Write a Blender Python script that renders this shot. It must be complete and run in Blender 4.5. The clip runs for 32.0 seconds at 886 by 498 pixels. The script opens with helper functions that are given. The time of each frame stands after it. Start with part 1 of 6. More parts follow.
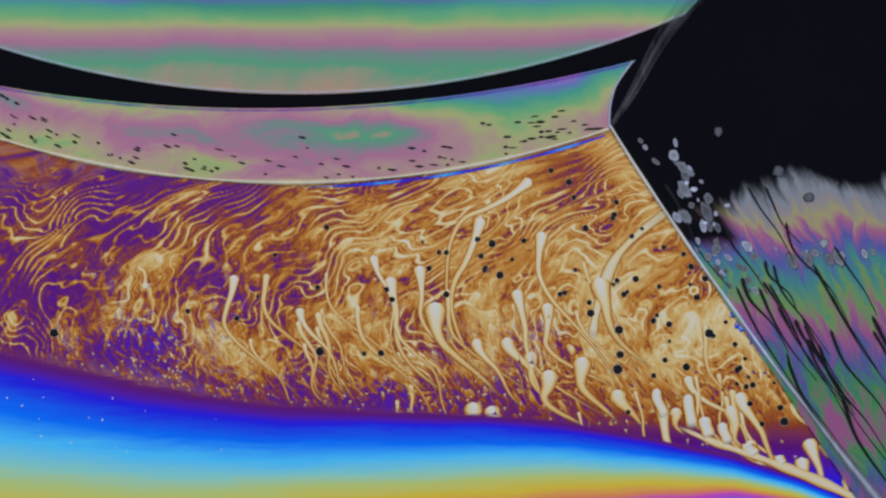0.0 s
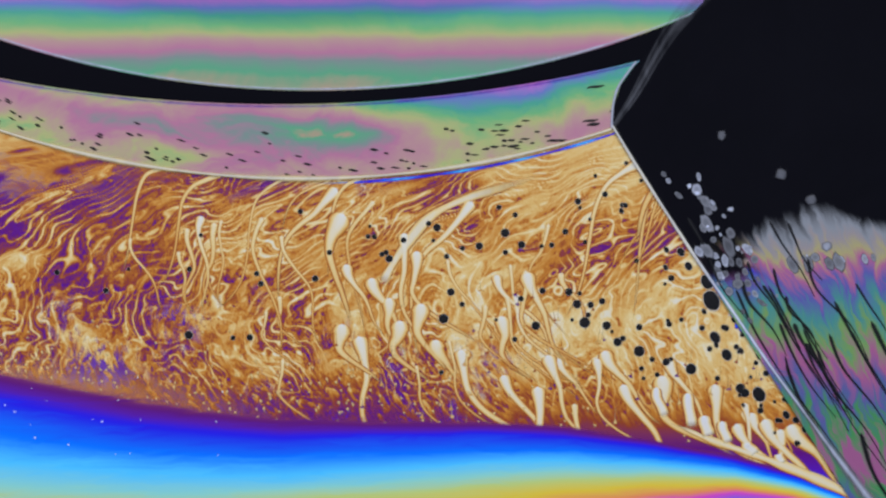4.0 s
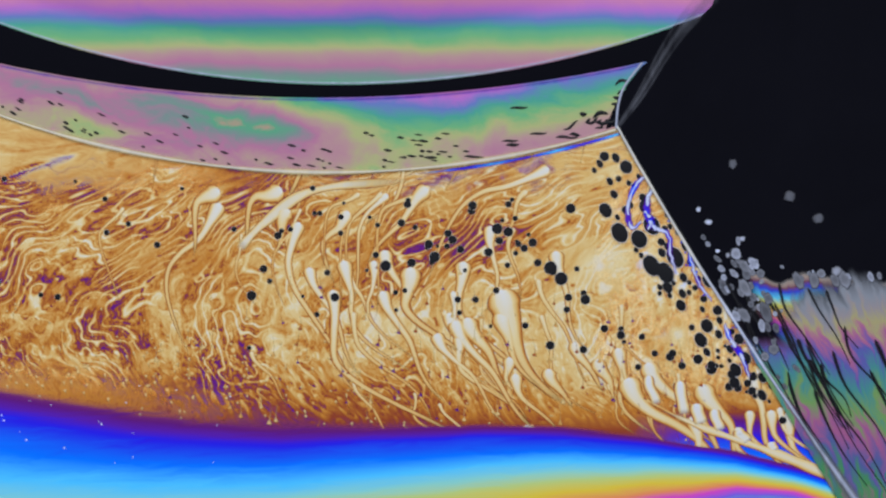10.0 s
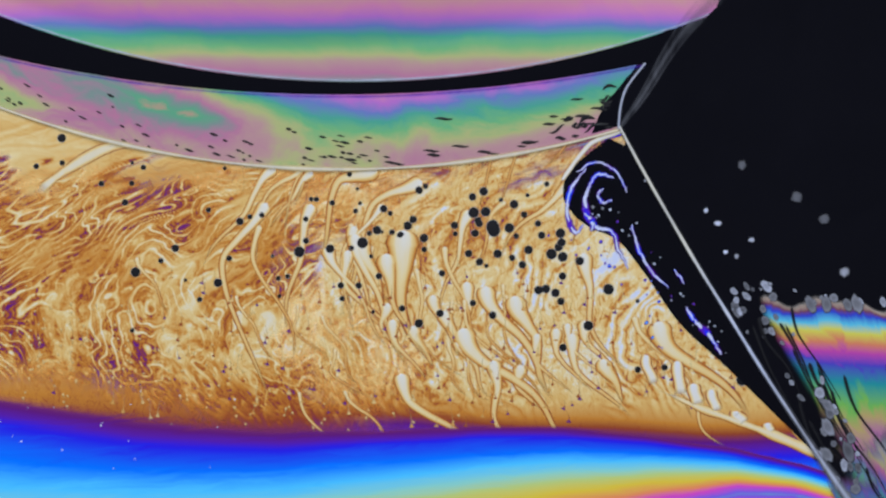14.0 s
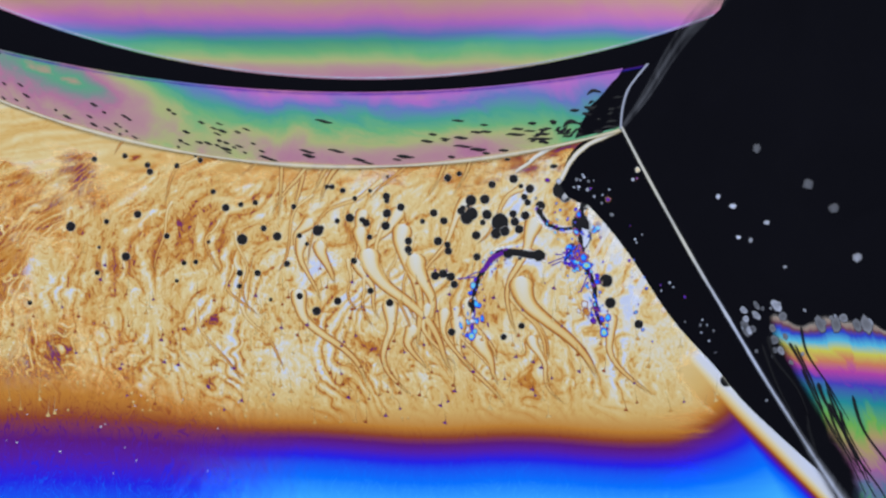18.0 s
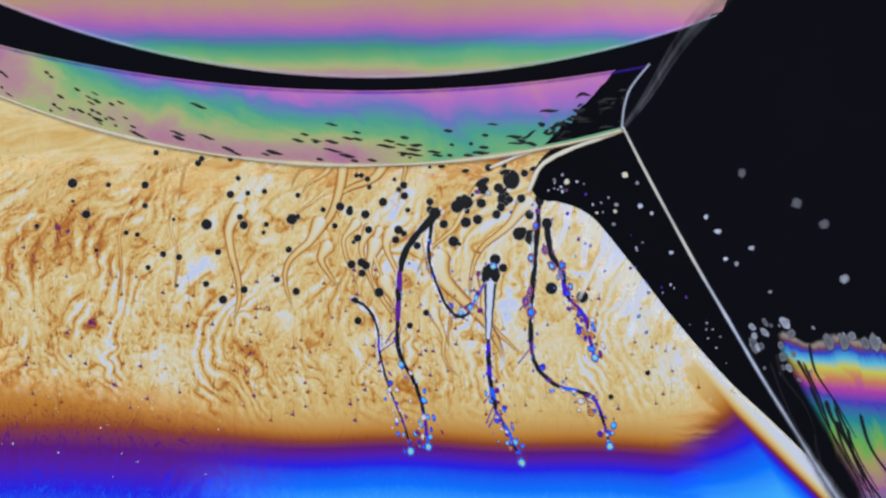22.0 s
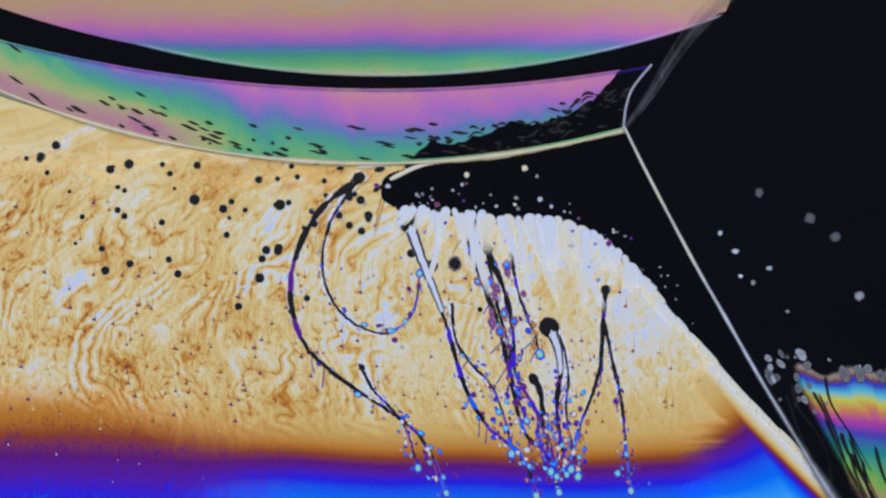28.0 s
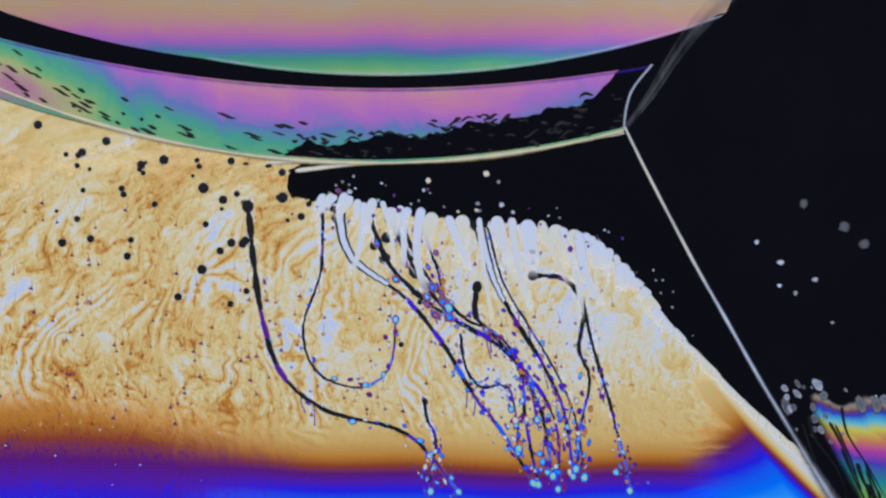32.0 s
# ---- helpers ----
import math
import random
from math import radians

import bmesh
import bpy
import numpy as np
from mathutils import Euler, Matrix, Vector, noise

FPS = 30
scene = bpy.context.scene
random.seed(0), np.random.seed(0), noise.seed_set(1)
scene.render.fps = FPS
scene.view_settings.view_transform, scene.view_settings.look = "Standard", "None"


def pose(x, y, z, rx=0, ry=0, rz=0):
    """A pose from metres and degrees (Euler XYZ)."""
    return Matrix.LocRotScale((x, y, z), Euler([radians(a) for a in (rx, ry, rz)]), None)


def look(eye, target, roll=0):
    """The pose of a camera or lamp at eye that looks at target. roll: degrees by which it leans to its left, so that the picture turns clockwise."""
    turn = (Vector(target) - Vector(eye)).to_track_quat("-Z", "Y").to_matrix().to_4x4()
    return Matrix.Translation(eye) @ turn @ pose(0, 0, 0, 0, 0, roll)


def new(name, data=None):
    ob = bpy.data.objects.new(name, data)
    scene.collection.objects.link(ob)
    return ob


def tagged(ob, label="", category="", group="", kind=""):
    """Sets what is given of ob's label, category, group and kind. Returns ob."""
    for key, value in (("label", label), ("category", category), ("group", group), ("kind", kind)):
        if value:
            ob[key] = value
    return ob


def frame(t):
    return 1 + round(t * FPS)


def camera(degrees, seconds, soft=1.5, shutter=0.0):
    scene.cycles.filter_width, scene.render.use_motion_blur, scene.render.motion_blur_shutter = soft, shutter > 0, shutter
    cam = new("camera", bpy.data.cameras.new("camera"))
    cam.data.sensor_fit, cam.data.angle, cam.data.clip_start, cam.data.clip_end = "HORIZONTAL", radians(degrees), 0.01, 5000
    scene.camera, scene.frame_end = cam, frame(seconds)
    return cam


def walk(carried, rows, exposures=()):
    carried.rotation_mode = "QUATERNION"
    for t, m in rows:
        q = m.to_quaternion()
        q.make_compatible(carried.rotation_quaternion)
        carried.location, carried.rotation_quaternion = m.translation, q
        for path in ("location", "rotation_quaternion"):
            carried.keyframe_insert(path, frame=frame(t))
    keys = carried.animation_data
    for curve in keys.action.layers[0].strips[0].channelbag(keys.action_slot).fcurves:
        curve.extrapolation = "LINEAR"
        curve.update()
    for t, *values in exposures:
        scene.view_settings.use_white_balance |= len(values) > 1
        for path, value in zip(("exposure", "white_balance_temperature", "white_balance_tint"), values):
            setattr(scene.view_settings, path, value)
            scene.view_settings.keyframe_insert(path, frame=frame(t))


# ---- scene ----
# Macro view of soap films that meet at a plateau border.
# The plan is drawn on the sheet of the main film: 1 unit = UNIT metres, u to the right, v downwards.
UNIT = 0.040 / 1568
EYE = 0.150
MM = 0.001
CLOSE = 0.4  # how tightly the films lie behind one another
EXPOSURES = [(0.0, -0.2, 6000, 8), (1.0, -0.1, 6000, 8), (2.2, 0.06, 6000, 9), (14.0, 0.05, 5950, 7), (20.0, 0.06, 6050, 6), (25.0, 0.02, 6120, 6), (29.0, -0.07, 6020, 6), (32.0, -0.09, 5950, 6)]
cam = camera(2 * math.degrees(math.atan(0.020 / EYE)), 32.0, soft=2.4)
walk(cam, [(0.0, look((0, -EYE, 0), (0, 0, 0))), (32.0, look((0, -EYE, 0), (0, 0, 0)))], EXPOSURES)

# ---- light: one large softbox above the lens, dark studio around ----
world = bpy.data.worlds.new("studio")
scene.world = world
world.use_nodes = True
world.node_tree.nodes["Background"].inputs["Color"].default_value = (0.5, 0.55, 0.7, 1)
world.node_tree.nodes["Background"].inputs["Strength"].default_value = 0.02
lamp = bpy.data.lights.new("softbox", "AREA")
lamp.shape, lamp.size, lamp.size_y, lamp.energy = "RECTANGLE", 0.30, 0.22, 1.46
softbox = new("softbox", lamp)
softbox.matrix_world = look((-0.03, -0.30, 0.16), (0, 0, 0))
scene.view_settings.exposure = 0.0

# ---- materials ----
# Interference colours by film thickness, from the black film upwards (sRGB).
ORDERS = [(0.00, 15, 15, 21), (0.03, 22, 22, 30), (0.07, 120, 122, 135), (0.11, 200, 207, 238), (0.15, 213, 208, 199),
          (0.21, 217, 196, 145), (0.28, 208, 171, 104), (0.35, 186, 122, 44), (0.40, 138, 60, 34), (0.45, 90, 16, 118),
          (0.49, 82, 22, 165), (0.54, 34, 26, 225), (0.60, 18, 112, 252), (0.66, 82, 190, 252), (0.72, 138, 204, 200),
          (0.77, 182, 200, 122), (0.82, 215, 188, 58), (0.87, 222, 130, 90), (0.91, 205, 70, 190), (0.95, 120, 90, 220),
          (1.00, 70, 190, 170)]
# Higher orders, paler: pink and green alternate.
PALE = [(0.00, 15, 15, 21), (0.05, 40, 40, 48), (0.12, 140, 138, 142), (0.20, 172, 168, 168), (0.28, 190, 155, 125), (0.36, 194, 122, 166),
        (0.43, 170, 106, 190), (0.50, 102, 118, 182), (0.57, 78, 155, 138), (0.64, 112, 170, 118), (0.70, 168, 172, 118),
        (0.76, 175, 140, 140), (0.82, 172, 114, 146), (0.88, 122, 136, 136), (0.94, 92, 156, 124), (1.00, 186, 140, 126)]

# The side film seen from its thin upper edge downwards: two full orders, then paler ones.
SIDE = [(0.00, 15, 15, 21), (0.06, 95, 95, 100), (0.12, 185, 180, 180), (0.18, 170, 150, 140), (0.24, 105, 60, 80), (0.29, 45, 60, 190), (0.36, 90, 180, 215), (0.42, 200, 195, 80),
        (0.47, 200, 120, 90), (0.52, 175, 65, 160), (0.57, 70, 60, 180), (0.63, 40, 135, 145), (0.69, 110, 170, 80), (0.74, 170, 150, 100), (0.79, 160, 95, 150), (0.85, 95, 110, 150),
        (0.90, 85, 150, 115), (0.95, 165, 120, 150), (1.00, 110, 150, 125)]

VEIL = [(0.00, 15, 15, 21), (0.10, 52, 52, 58), (0.20, 105, 108, 118), (0.26, 128, 132, 144), (0.32, 140, 132, 138), (0.40, 158, 150, 108), (0.47, 158, 92, 134), (0.55, 84, 84, 158), (0.63, 68, 130, 132), (0.70, 108, 144, 84), (0.78, 152, 84, 132),
        (0.86, 78, 86, 146), (0.93, 66, 132, 78), (1.00, 145, 84, 130)]


def linear(c):
    c = c / 255
    return c / 12.92 if c <= 0.04045 else ((c + 0.055) / 1.055) ** 2.4


class Nodes:
    def __init__(self, name):
        self.mat = bpy.data.materials.new(name)
        self.mat.use_nodes = True
        self.tree = self.mat.node_tree
        self.tree.nodes.clear()

    def add(self, kind, **inputs):
        n = self.tree.nodes.new(kind)
        for key, value in inputs.items():
            self.put(n.inputs[key], value)
        return n

    def put(self, socket, value):
        if isinstance(value, bpy.types.NodeSocket):
            self.tree.links.new(value, socket)
        else:
            socket.default_value = value

    def math(self, op, a, b=0.0, c=0.0):
        n = self.tree.nodes.new("ShaderNodeMath")
        n.operation = op
        for i, value in enumerate((a, b, c)):
            self.put(n.inputs[i], value)
        return n.outputs[0]

    def vec(self, op, a, b):
        n = self.tree.nodes.new("ShaderNodeVectorMath")
        n.operation = op
        self.put(n.inputs[0], a)
        self.put(n.inputs[1], b)
        return n.outputs[0]

    def noise(self, vector, scale, detail, rough=0.55, distort=0.0, name="Fac"):
        n = self.add("ShaderNodeTexNoise", Vector=vector, Scale=scale, Detail=detail, Roughness=rough, Distortion=distort)
        return n.outputs[name]

    def span(self, value, a, b, c, d):
        n = self.tree.nodes.new("ShaderNodeMapRange")
        n.interpolation_type = "SMOOTHSTEP"
        for i, x in enumerate((value, a, b, c, d)):
            self.put(n.inputs[i], x)
        return n.outputs[0]

    def ramp(self, value, stops):
        n = self.tree.nodes.new("ShaderNodeValToRGB")
        el = n.color_ramp.elements
        while len(el) < len(stops):
            el.new(0.5)
        for e, (p, r, g, b) in zip(el, stops):
            e.position, e.color = p, (linear(r), linear(g), linear(b), 1)
        self.put(n.inputs[0], value)
        return n.outputs[0]

    def attr(self, name):
        n = self.tree.nodes.new("ShaderNodeAttribute")
        n.attribute_name = name
        return n.outputs["Fac"]


def soap(name, stops, stretch=(2.6, 1.0, 1.0), warp=1.1, size=1.0, lines=0.35, drops=0.0, edge=0.5, seethrough=False, gloss=0.3, shine=0.12, least=0.0, slant=0.0, ridges=0.0):
    """Soap film: its colour follows the thickness carried by the sheet, stirred by eddies."""
    n = Nodes(name)
    place = n.add("ShaderNodeTexCoord").outputs["Object"]
    p = n.vec("MULTIPLY", place, (0.01 / UNIT * size,) * 3)
    w = n.vec("SUBTRACT", n.noise(p, 0.8, 3.0, 0.5, 0.4, "Color"), (0.5, 0.5, 0.5))
    w2 = n.vec("SUBTRACT", n.noise(p, 2.6, 2.0, 0.5, 0.0, "Color"), (0.5, 0.5, 0.5))
    q = n.vec("ADD", p, n.vec("MULTIPLY", w, (warp, 0, warp * 1.4)))
    q = n.vec("ADD", q, n.vec("MULTIPLY", w2, (warp * 0.28, 0, warp * 0.28)))
    if slant:
        axes = n.add("ShaderNodeSeparateXYZ", Vector=q)
        q = n.add("ShaderNodeCombineXYZ", X=n.math("ADD", axes.outputs[0], n.math("MULTIPLY", axes.outputs[2], slant)), Y=axes.outputs[1], Z=axes.outputs[2]).outputs[0]
    eddy = n.noise(n.vec("MULTIPLY", q, stretch), 1.0, 5.0, 0.62, 0.6)
    fine = n.math("SINE", n.math("MULTIPLY", eddy, 46.0))
    stir = n.math("ADD", n.math("MULTIPLY", n.math("SUBTRACT", eddy, 0.5), 3.0), n.math("MULTIPLY", fine, lines))
    thick = n.math("ADD", n.attr("thick"), n.math("MULTIPLY", n.attr("amp"), stir))
    if ridges:
        bent = n.noise(n.vec("MULTIPLY", q, (6.0, 1.0, 1.5)), 1.0, 1.5, 0.5, 0.8)
        level = n.math("ABSOLUTE", n.math("SUBTRACT", n.math("FRACT", n.math("MULTIPLY", bent, 8.0)), 0.5))
        thick = n.math("ADD", thick, n.math("MULTIPLY", n.math("MULTIPLY", n.span(level, 0.03, 0.13, 1.0, 0.0), ridges), n.attr("amp")))
    if drops:
        v = n.add("ShaderNodeTexVoronoi", Vector=q, Scale=9.0, Randomness=1.0)
        dot = n.span(v.outputs["Distance"], 0.14, 0.26, 1.0, 0.0)
        thick = n.math("SUBTRACT", thick, n.math("MULTIPLY", n.math("MULTIPLY", dot, drops), n.attr("amp")))
    thick = n.math("MINIMUM", n.math("MAXIMUM", thick, least), 1.0)
    colour = n.ramp(thick, stops)
    rough = n.math("ADD", gloss, n.math("MULTIPLY", eddy, 0.15))
    bump = n.add("ShaderNodeBump", Strength=0.06, Distance=0.00002, Height=eddy)
    skin = n.add("ShaderNodeBsdfPrincipled", **{"Base Color": colour, "Roughness": rough, "Specular IOR Level": shine, "Normal": bump.outputs[0]})
    out = n.add("ShaderNodeOutputMaterial")
    if seethrough:
        cover = n.math("ADD", n.attr("cover"), n.math("MULTIPLY", n.math("SUBTRACT", eddy, 0.5), edge * 2))
        cover = n.span(cover, 0.3, 0.7, 0.0, 1.0)
        clear = n.add("ShaderNodeBsdfTransparent")
        mix = n.tree.nodes.new("ShaderNodeMixShader")
        n.put(mix.inputs[0], cover)
        n.put(mix.inputs[1], clear.outputs[0])
        n.put(mix.inputs[2], skin.outputs[0])
        n.put(out.inputs["Surface"], mix.outputs[0])
    else:
        n.put(out.inputs["Surface"], skin.outputs[0])
    return n.mat


def stirred(name, stops):
    """Main film: the sheet carries the eddies, the material their finest grain."""
    n = Nodes(name)
    place = n.add("ShaderNodeTexCoord").outputs["Object"]
    p = n.vec("MULTIPLY", place, (0.01 / UNIT,) * 3)
    w = n.vec("SUBTRACT", n.noise(p, 1.6, 2.0, 0.5, 0.3, "Color"), (0.5, 0.5, 0.5))
    q = n.vec("ADD", p, n.vec("MULTIPLY", w, (0.9, 0, 1.2)))
    strand = n.noise(n.vec("MULTIPLY", q, (7.0, 1.0, 1.9)), 1.0, 4.0, 0.6, 0.6)
    away = n.math("ABSOLUTE", n.math("SUBTRACT", strand, 0.52))
    ridge = n.span(away, 0.004, 0.03, 1.0, 0.0)
    stir = n.math("SUBTRACT", n.math("MULTIPLY", n.math("SUBTRACT", strand, 0.5), 3.0), n.math("MULTIPLY", ridge, 0.7))
    bent = n.noise(n.vec("MULTIPLY", q, (5.0, 1.0, 1.6)), 1.0, 1.5, 0.5, 0.8)
    level = n.math("ABSOLUTE", n.math("SUBTRACT", n.math("FRACT", n.math("MULTIPLY", bent, 8.0)), 0.5))
    stir = n.math("ADD", stir, n.span(level, 0.03, 0.13, 2.0, 0.0))
    thick = n.math("ADD", n.attr("thick"), n.math("MULTIPLY", n.attr("amp"), stir))
    thick = n.math("MINIMUM", n.math("MAXIMUM", thick, 0.105), 0.60)
    colour = n.ramp(thick, stops)
    bump = n.add("ShaderNodeBump", Strength=0.05, Distance=0.00002, Height=strand)
    skin = n.add("ShaderNodeBsdfPrincipled", **{"Base Color": colour, "Roughness": 0.3, "Specular IOR Level": 0.12, "Normal": bump.outputs[0]})
    n.add("ShaderNodeOutputMaterial", Surface=skin.outputs[0])
    return n.mat


def dark_paint():
    n = Nodes("black_flock")
    place = n.add("ShaderNodeTexCoord").outputs["Object"]
    colour = n.ramp(n.noise(place, 40.0, 4.0), [(0.3, 9, 9, 12), (0.7, 16, 16, 20)])
    skin = n.add("ShaderNodeBsdfPrincipled", **{"Base Color": colour, "Roughness": 0.9, "Specular IOR Level": 0.05})
    out = n.add("ShaderNodeOutputMaterial", Surface=skin.outputs[0])
    return n.mat


M_MAIN = stirred("stirred_soap_film", ORDERS)
M_FLOW = soap("streaming_soap_film", ORDERS, stretch=(1.0, 1.0, 2.2), warp=0.9, seethrough=True, edge=0.7)
M_BAND = soap("banded_soap_film", ORDERS, stretch=(0.25, 1.0, 3.0), warp=0.25, lines=0.1, seethrough=True, edge=0.45)
M_TOP = soap("pale_banded_film", PALE, stretch=(0.35, 1.0, 0.45), warp=0.4, lines=0.0, gloss=0.12)
M_STRIP = soap("pale_collar_film", PALE, stretch=(0.55, 1.0, 0.9), warp=0.5, lines=0.02, gloss=0.12)
M_PIECE = soap("thin_film_piece", ORDERS, warp=0.5, lines=0.1, seethrough=True, edge=0.12)
M_BEAD = soap("iridescent_bead", ORDERS, warp=0.5, size=5.0, lines=0.1, seethrough=True, edge=0.15)
M_SOLID = soap("black_soap_film", ORDERS, stretch=(0.5, 1.0, 0.5), lines=0.0, gloss=0.5, shine=0.0)
M_RIGHT = soap("marbled_soap_film", SIDE, stretch=(1.8, 1.0, 0.6), warp=0.7, lines=0.12, seethrough=True, edge=0.3, slant=0.6)
M_HAZE = soap("thinning_cream_film", ORDERS, stretch=(5.0, 1.0, 1.6), warp=0.8, lines=0.2, seethrough=True, edge=0.14, least=0.105, ridges=3.0)
M_EDGE = soap("white_edge_film", ORDERS, stretch=(3.0, 1.0, 1.0), warp=0.9, lines=0.1, seethrough=True, edge=0.6, least=0.105)
M_VEIL = soap("pale_streaked_film", VEIL, stretch=(4.5, 1.0, 0.5), warp=0.7, lines=0.05, seethrough=True, edge=0.28, slant=0.45)
M_FLOCK = dark_paint()

# ---- helpers of this scene ----
MOVES = []


def scale_at(depth):
    return UNIT * (EYE + depth * CLOSE * MM) / EYE


def sheet_pose(u, v, depth, turn=0.0):
    k = scale_at(depth)
    return Matrix.Translation(((u - 784) * k, depth * CLOSE * MM, (441 - v) * k)) @ Matrix.Rotation(radians(turn), 4, "Y")


def mesh_of(name, verts, faces, values, material):
    me = bpy.data.meshes.new(name)
    me.from_pydata(verts, [], faces)
    values = np.array(values, dtype=np.float32)
    for i, key in enumerate(("thick", "amp", "cover")):
        a = me.attributes.new(key, "FLOAT", "POINT")
        a.data.foreach_set("value", np.ascontiguousarray(values[:, i]))
    me.shade_smooth()
    me.materials.append(material)
    return me


def patch(name, depth, na, nb, pos, val, material):
    """A grid of film: pos(a, b) gives u, v and the bulge from the pivot in plan units, val(a, b) thickness, stir and cover."""
    k = scale_at(depth)
    verts, values, faces = [], [], []
    for j in range(nb + 1):
        for i in range(na + 1):
            a, b = i / na, j / nb
            u, v, h = pos(a, b)
            verts.append((u * k, -h * k, -v * k))
            values.append(val(a, b))
    for j in range(nb):
        for i in range(na):
            o = j * (na + 1) + i
            faces.append((o, o + na + 1, o + na + 2, o + 1))
    return mesh_of(name, verts, faces, values, material)


def curve_through(points, steps=6):
    """A smooth line through points (Catmull-Rom)."""
    p = [points[0]] + list(points) + [points[-1]]
    out = []
    for i in range(1, len(p) - 2):
        for s in range(steps):
            t = s / steps
            out.append(tuple(0.5 * (2 * p[i][c] + (p[i + 1][c] - p[i - 1][c]) * t + (2 * p[i - 1][c] - 5 * p[i][c] + 4 * p[i + 1][c] - p[i + 2][c]) * t * t
                                    + (3 * p[i][c] - p[i - 1][c] - 3 * p[i + 1][c] + p[i + 2][c]) * t ** 3) for c in range(2)))
    out.append(tuple(points[-1]))
    return out


def ribbon(name, depth, line, width, profile, material, bulge=0.03, cross=(-1, -0.72, -0.4, 0, 0.4, 0.72, 1)):
    """A strand along line; width(s) is its half width, profile(s, c) gives thickness, stir and cover across it."""
    k = scale_at(depth)
    verts, values, faces = [], [], []
    n = len(line)
    m = len(cross)
    for i, (u, v) in enumerate(line):
        a, b = line[max(i - 1, 0)], line[min(i + 1, n - 1)]
        du, dv = b[0] - a[0], b[1] - a[1]
        d = math.hypot(du, dv) or 1
        s = i / (n - 1)
        w = width(s)
        for c in cross:
            verts.append(((u - dv / d * w * c) * k, -bulge * w * (1 - c * c) * k, -(v + du / d * w * c) * k))
            values.append(profile(s, c))
    for i in range(n - 1):
        for j in range(m - 1):
            o = i * m + j
            faces.append((o, o + 1, o + m + 1, o + m))
    return mesh_of(name, verts, faces, values, material)


def disc(name, depth, r, rings, material, squash=1.0, bulge=0.2, sides=18, seed=0, rough=0.06):
    """A round patch; rings are rows of radius share, thickness, stir, cover."""
    k = scale_at(depth)
    rnd = random.Random(seed)
    wob = [1 + rnd.uniform(-rough, rough) for _ in range(sides)]
    verts, values, faces = [(0, -bulge * r * k, 0)], [rings[0][1:]], []
    for share, *value in rings:
        for i in range(sides):
            g = 2 * math.pi * i / sides
            verts.append((math.cos(g) * r * share * wob[i] * k, -bulge * r * (1 - share * share) * k, math.sin(g) * r * squash * share * wob[i] * k))
            values.append(value)
    for i in range(sides):
        j = (i + 1) % sides
        faces.append((0, 1 + i, 1 + j))
        for q in range(len(rings) - 1):
            o = 1 + q * sides
            faces.append((o + i, o + sides + i, o + sides + j, o + j))
    return mesh_of(name, verts, faces, values, material)


def pane(ob):
    """A see-through pane of film: light passes on to the film behind it."""
    for o in [ob] + list(ob.children):
        o.visible_shadow = False


def thing(name, mesh, m, label, category, group="", kind=""):
    ob = new(name, mesh)
    ob.matrix_world = m
    return tagged(ob, label, category, group, kind)


def part(name, mesh, parent, m=None, label=""):
    ob = new(name, mesh)
    ob.parent = parent
    ob.matrix_basis = m if m else Matrix()
    return tagged(ob, label)


def ease(t, rows):
    """Value at t of rows (t, value, ...), straight between them."""
    if t <= rows[0][0]:
        return rows[0][1:]
    for a, b in zip(rows, rows[1:]):
        if t <= b[0]:
            f = (t - a[0]) / (b[0] - a[0])
            return tuple(x + (y - x) * f for x, y in zip(a[1:], b[1:]))
    return rows[-1][1:]


def resample(points, n, even=True):
    """n + 1 points along a smooth line, at even steps of it or of its given points."""
    line = np.array(curve_through(points, 12))
    if not even:
        at = np.linspace(0, len(line) - 1, n + 1)
        return np.stack([np.interp(at, np.arange(len(line)), line[:, 0]), np.interp(at, np.arange(len(line)), line[:, 1])], -1)
    run = np.concatenate([[0], np.cumsum(np.hypot(*np.diff(line, axis=0).T))])
    at = np.linspace(0, run[-1], n + 1)
    return np.stack([np.interp(at, run, line[:, 0]), np.interp(at, run, line[:, 1])], -1)


def chain_rows(shapes, n, heading=None, square=None):
    """Rows t, u, v, turn of each of n links of a line that changes its shape, and the longest that each link gets."""
    times = sorted(shapes)
    lines = [resample(shapes[t], n, heading is None) for t in times]
    rows, reach = [[] for _ in range(n)], [0.0] * n
    for k, t in enumerate(times):
        last = None
        for i in range(n):
            a, b = lines[k][i], lines[k][i + 1]
            d = b - a
            along = math.degrees(math.atan2(d[1], d[0]))
            g = along if heading is None else heading[i]
            if square is not None:
                g += square[i] * ((along - 90 - g + 180) % 360 - 180)
            near = rows[i][-1][3] if rows[i] else last
            if near is not None:
                g += 360 * round((near - g) / 360)
            last = g
            u, v = (a + b) / 2
            if rows[i] and abs(g - rows[i][-1][3]) > 80:
                p = rows[i][-1]
                m = 1 + int(abs(g - p[3]) // 80)
                for q in range(1, m):
                    f = q / m
                    rows[i].append((p[0] + (t - p[0]) * f, p[1] + (u - p[1]) * f, p[2] + (v - p[2]) * f, p[3] + (g - p[3]) * f))
            rows[i].append((t, u, v, g))
            reach[i] = max(reach[i], float(np.hypot(*d)) if 0 < u < 1568 else 0.0, 4.0)
    return rows, reach


def carry_part(ob, base, depth, rows):
    back = base.inverted()
    MOVES.append((ob, [(t, back @ sheet_pose(u, v, depth, g)) for t, u, v, g in rows]))


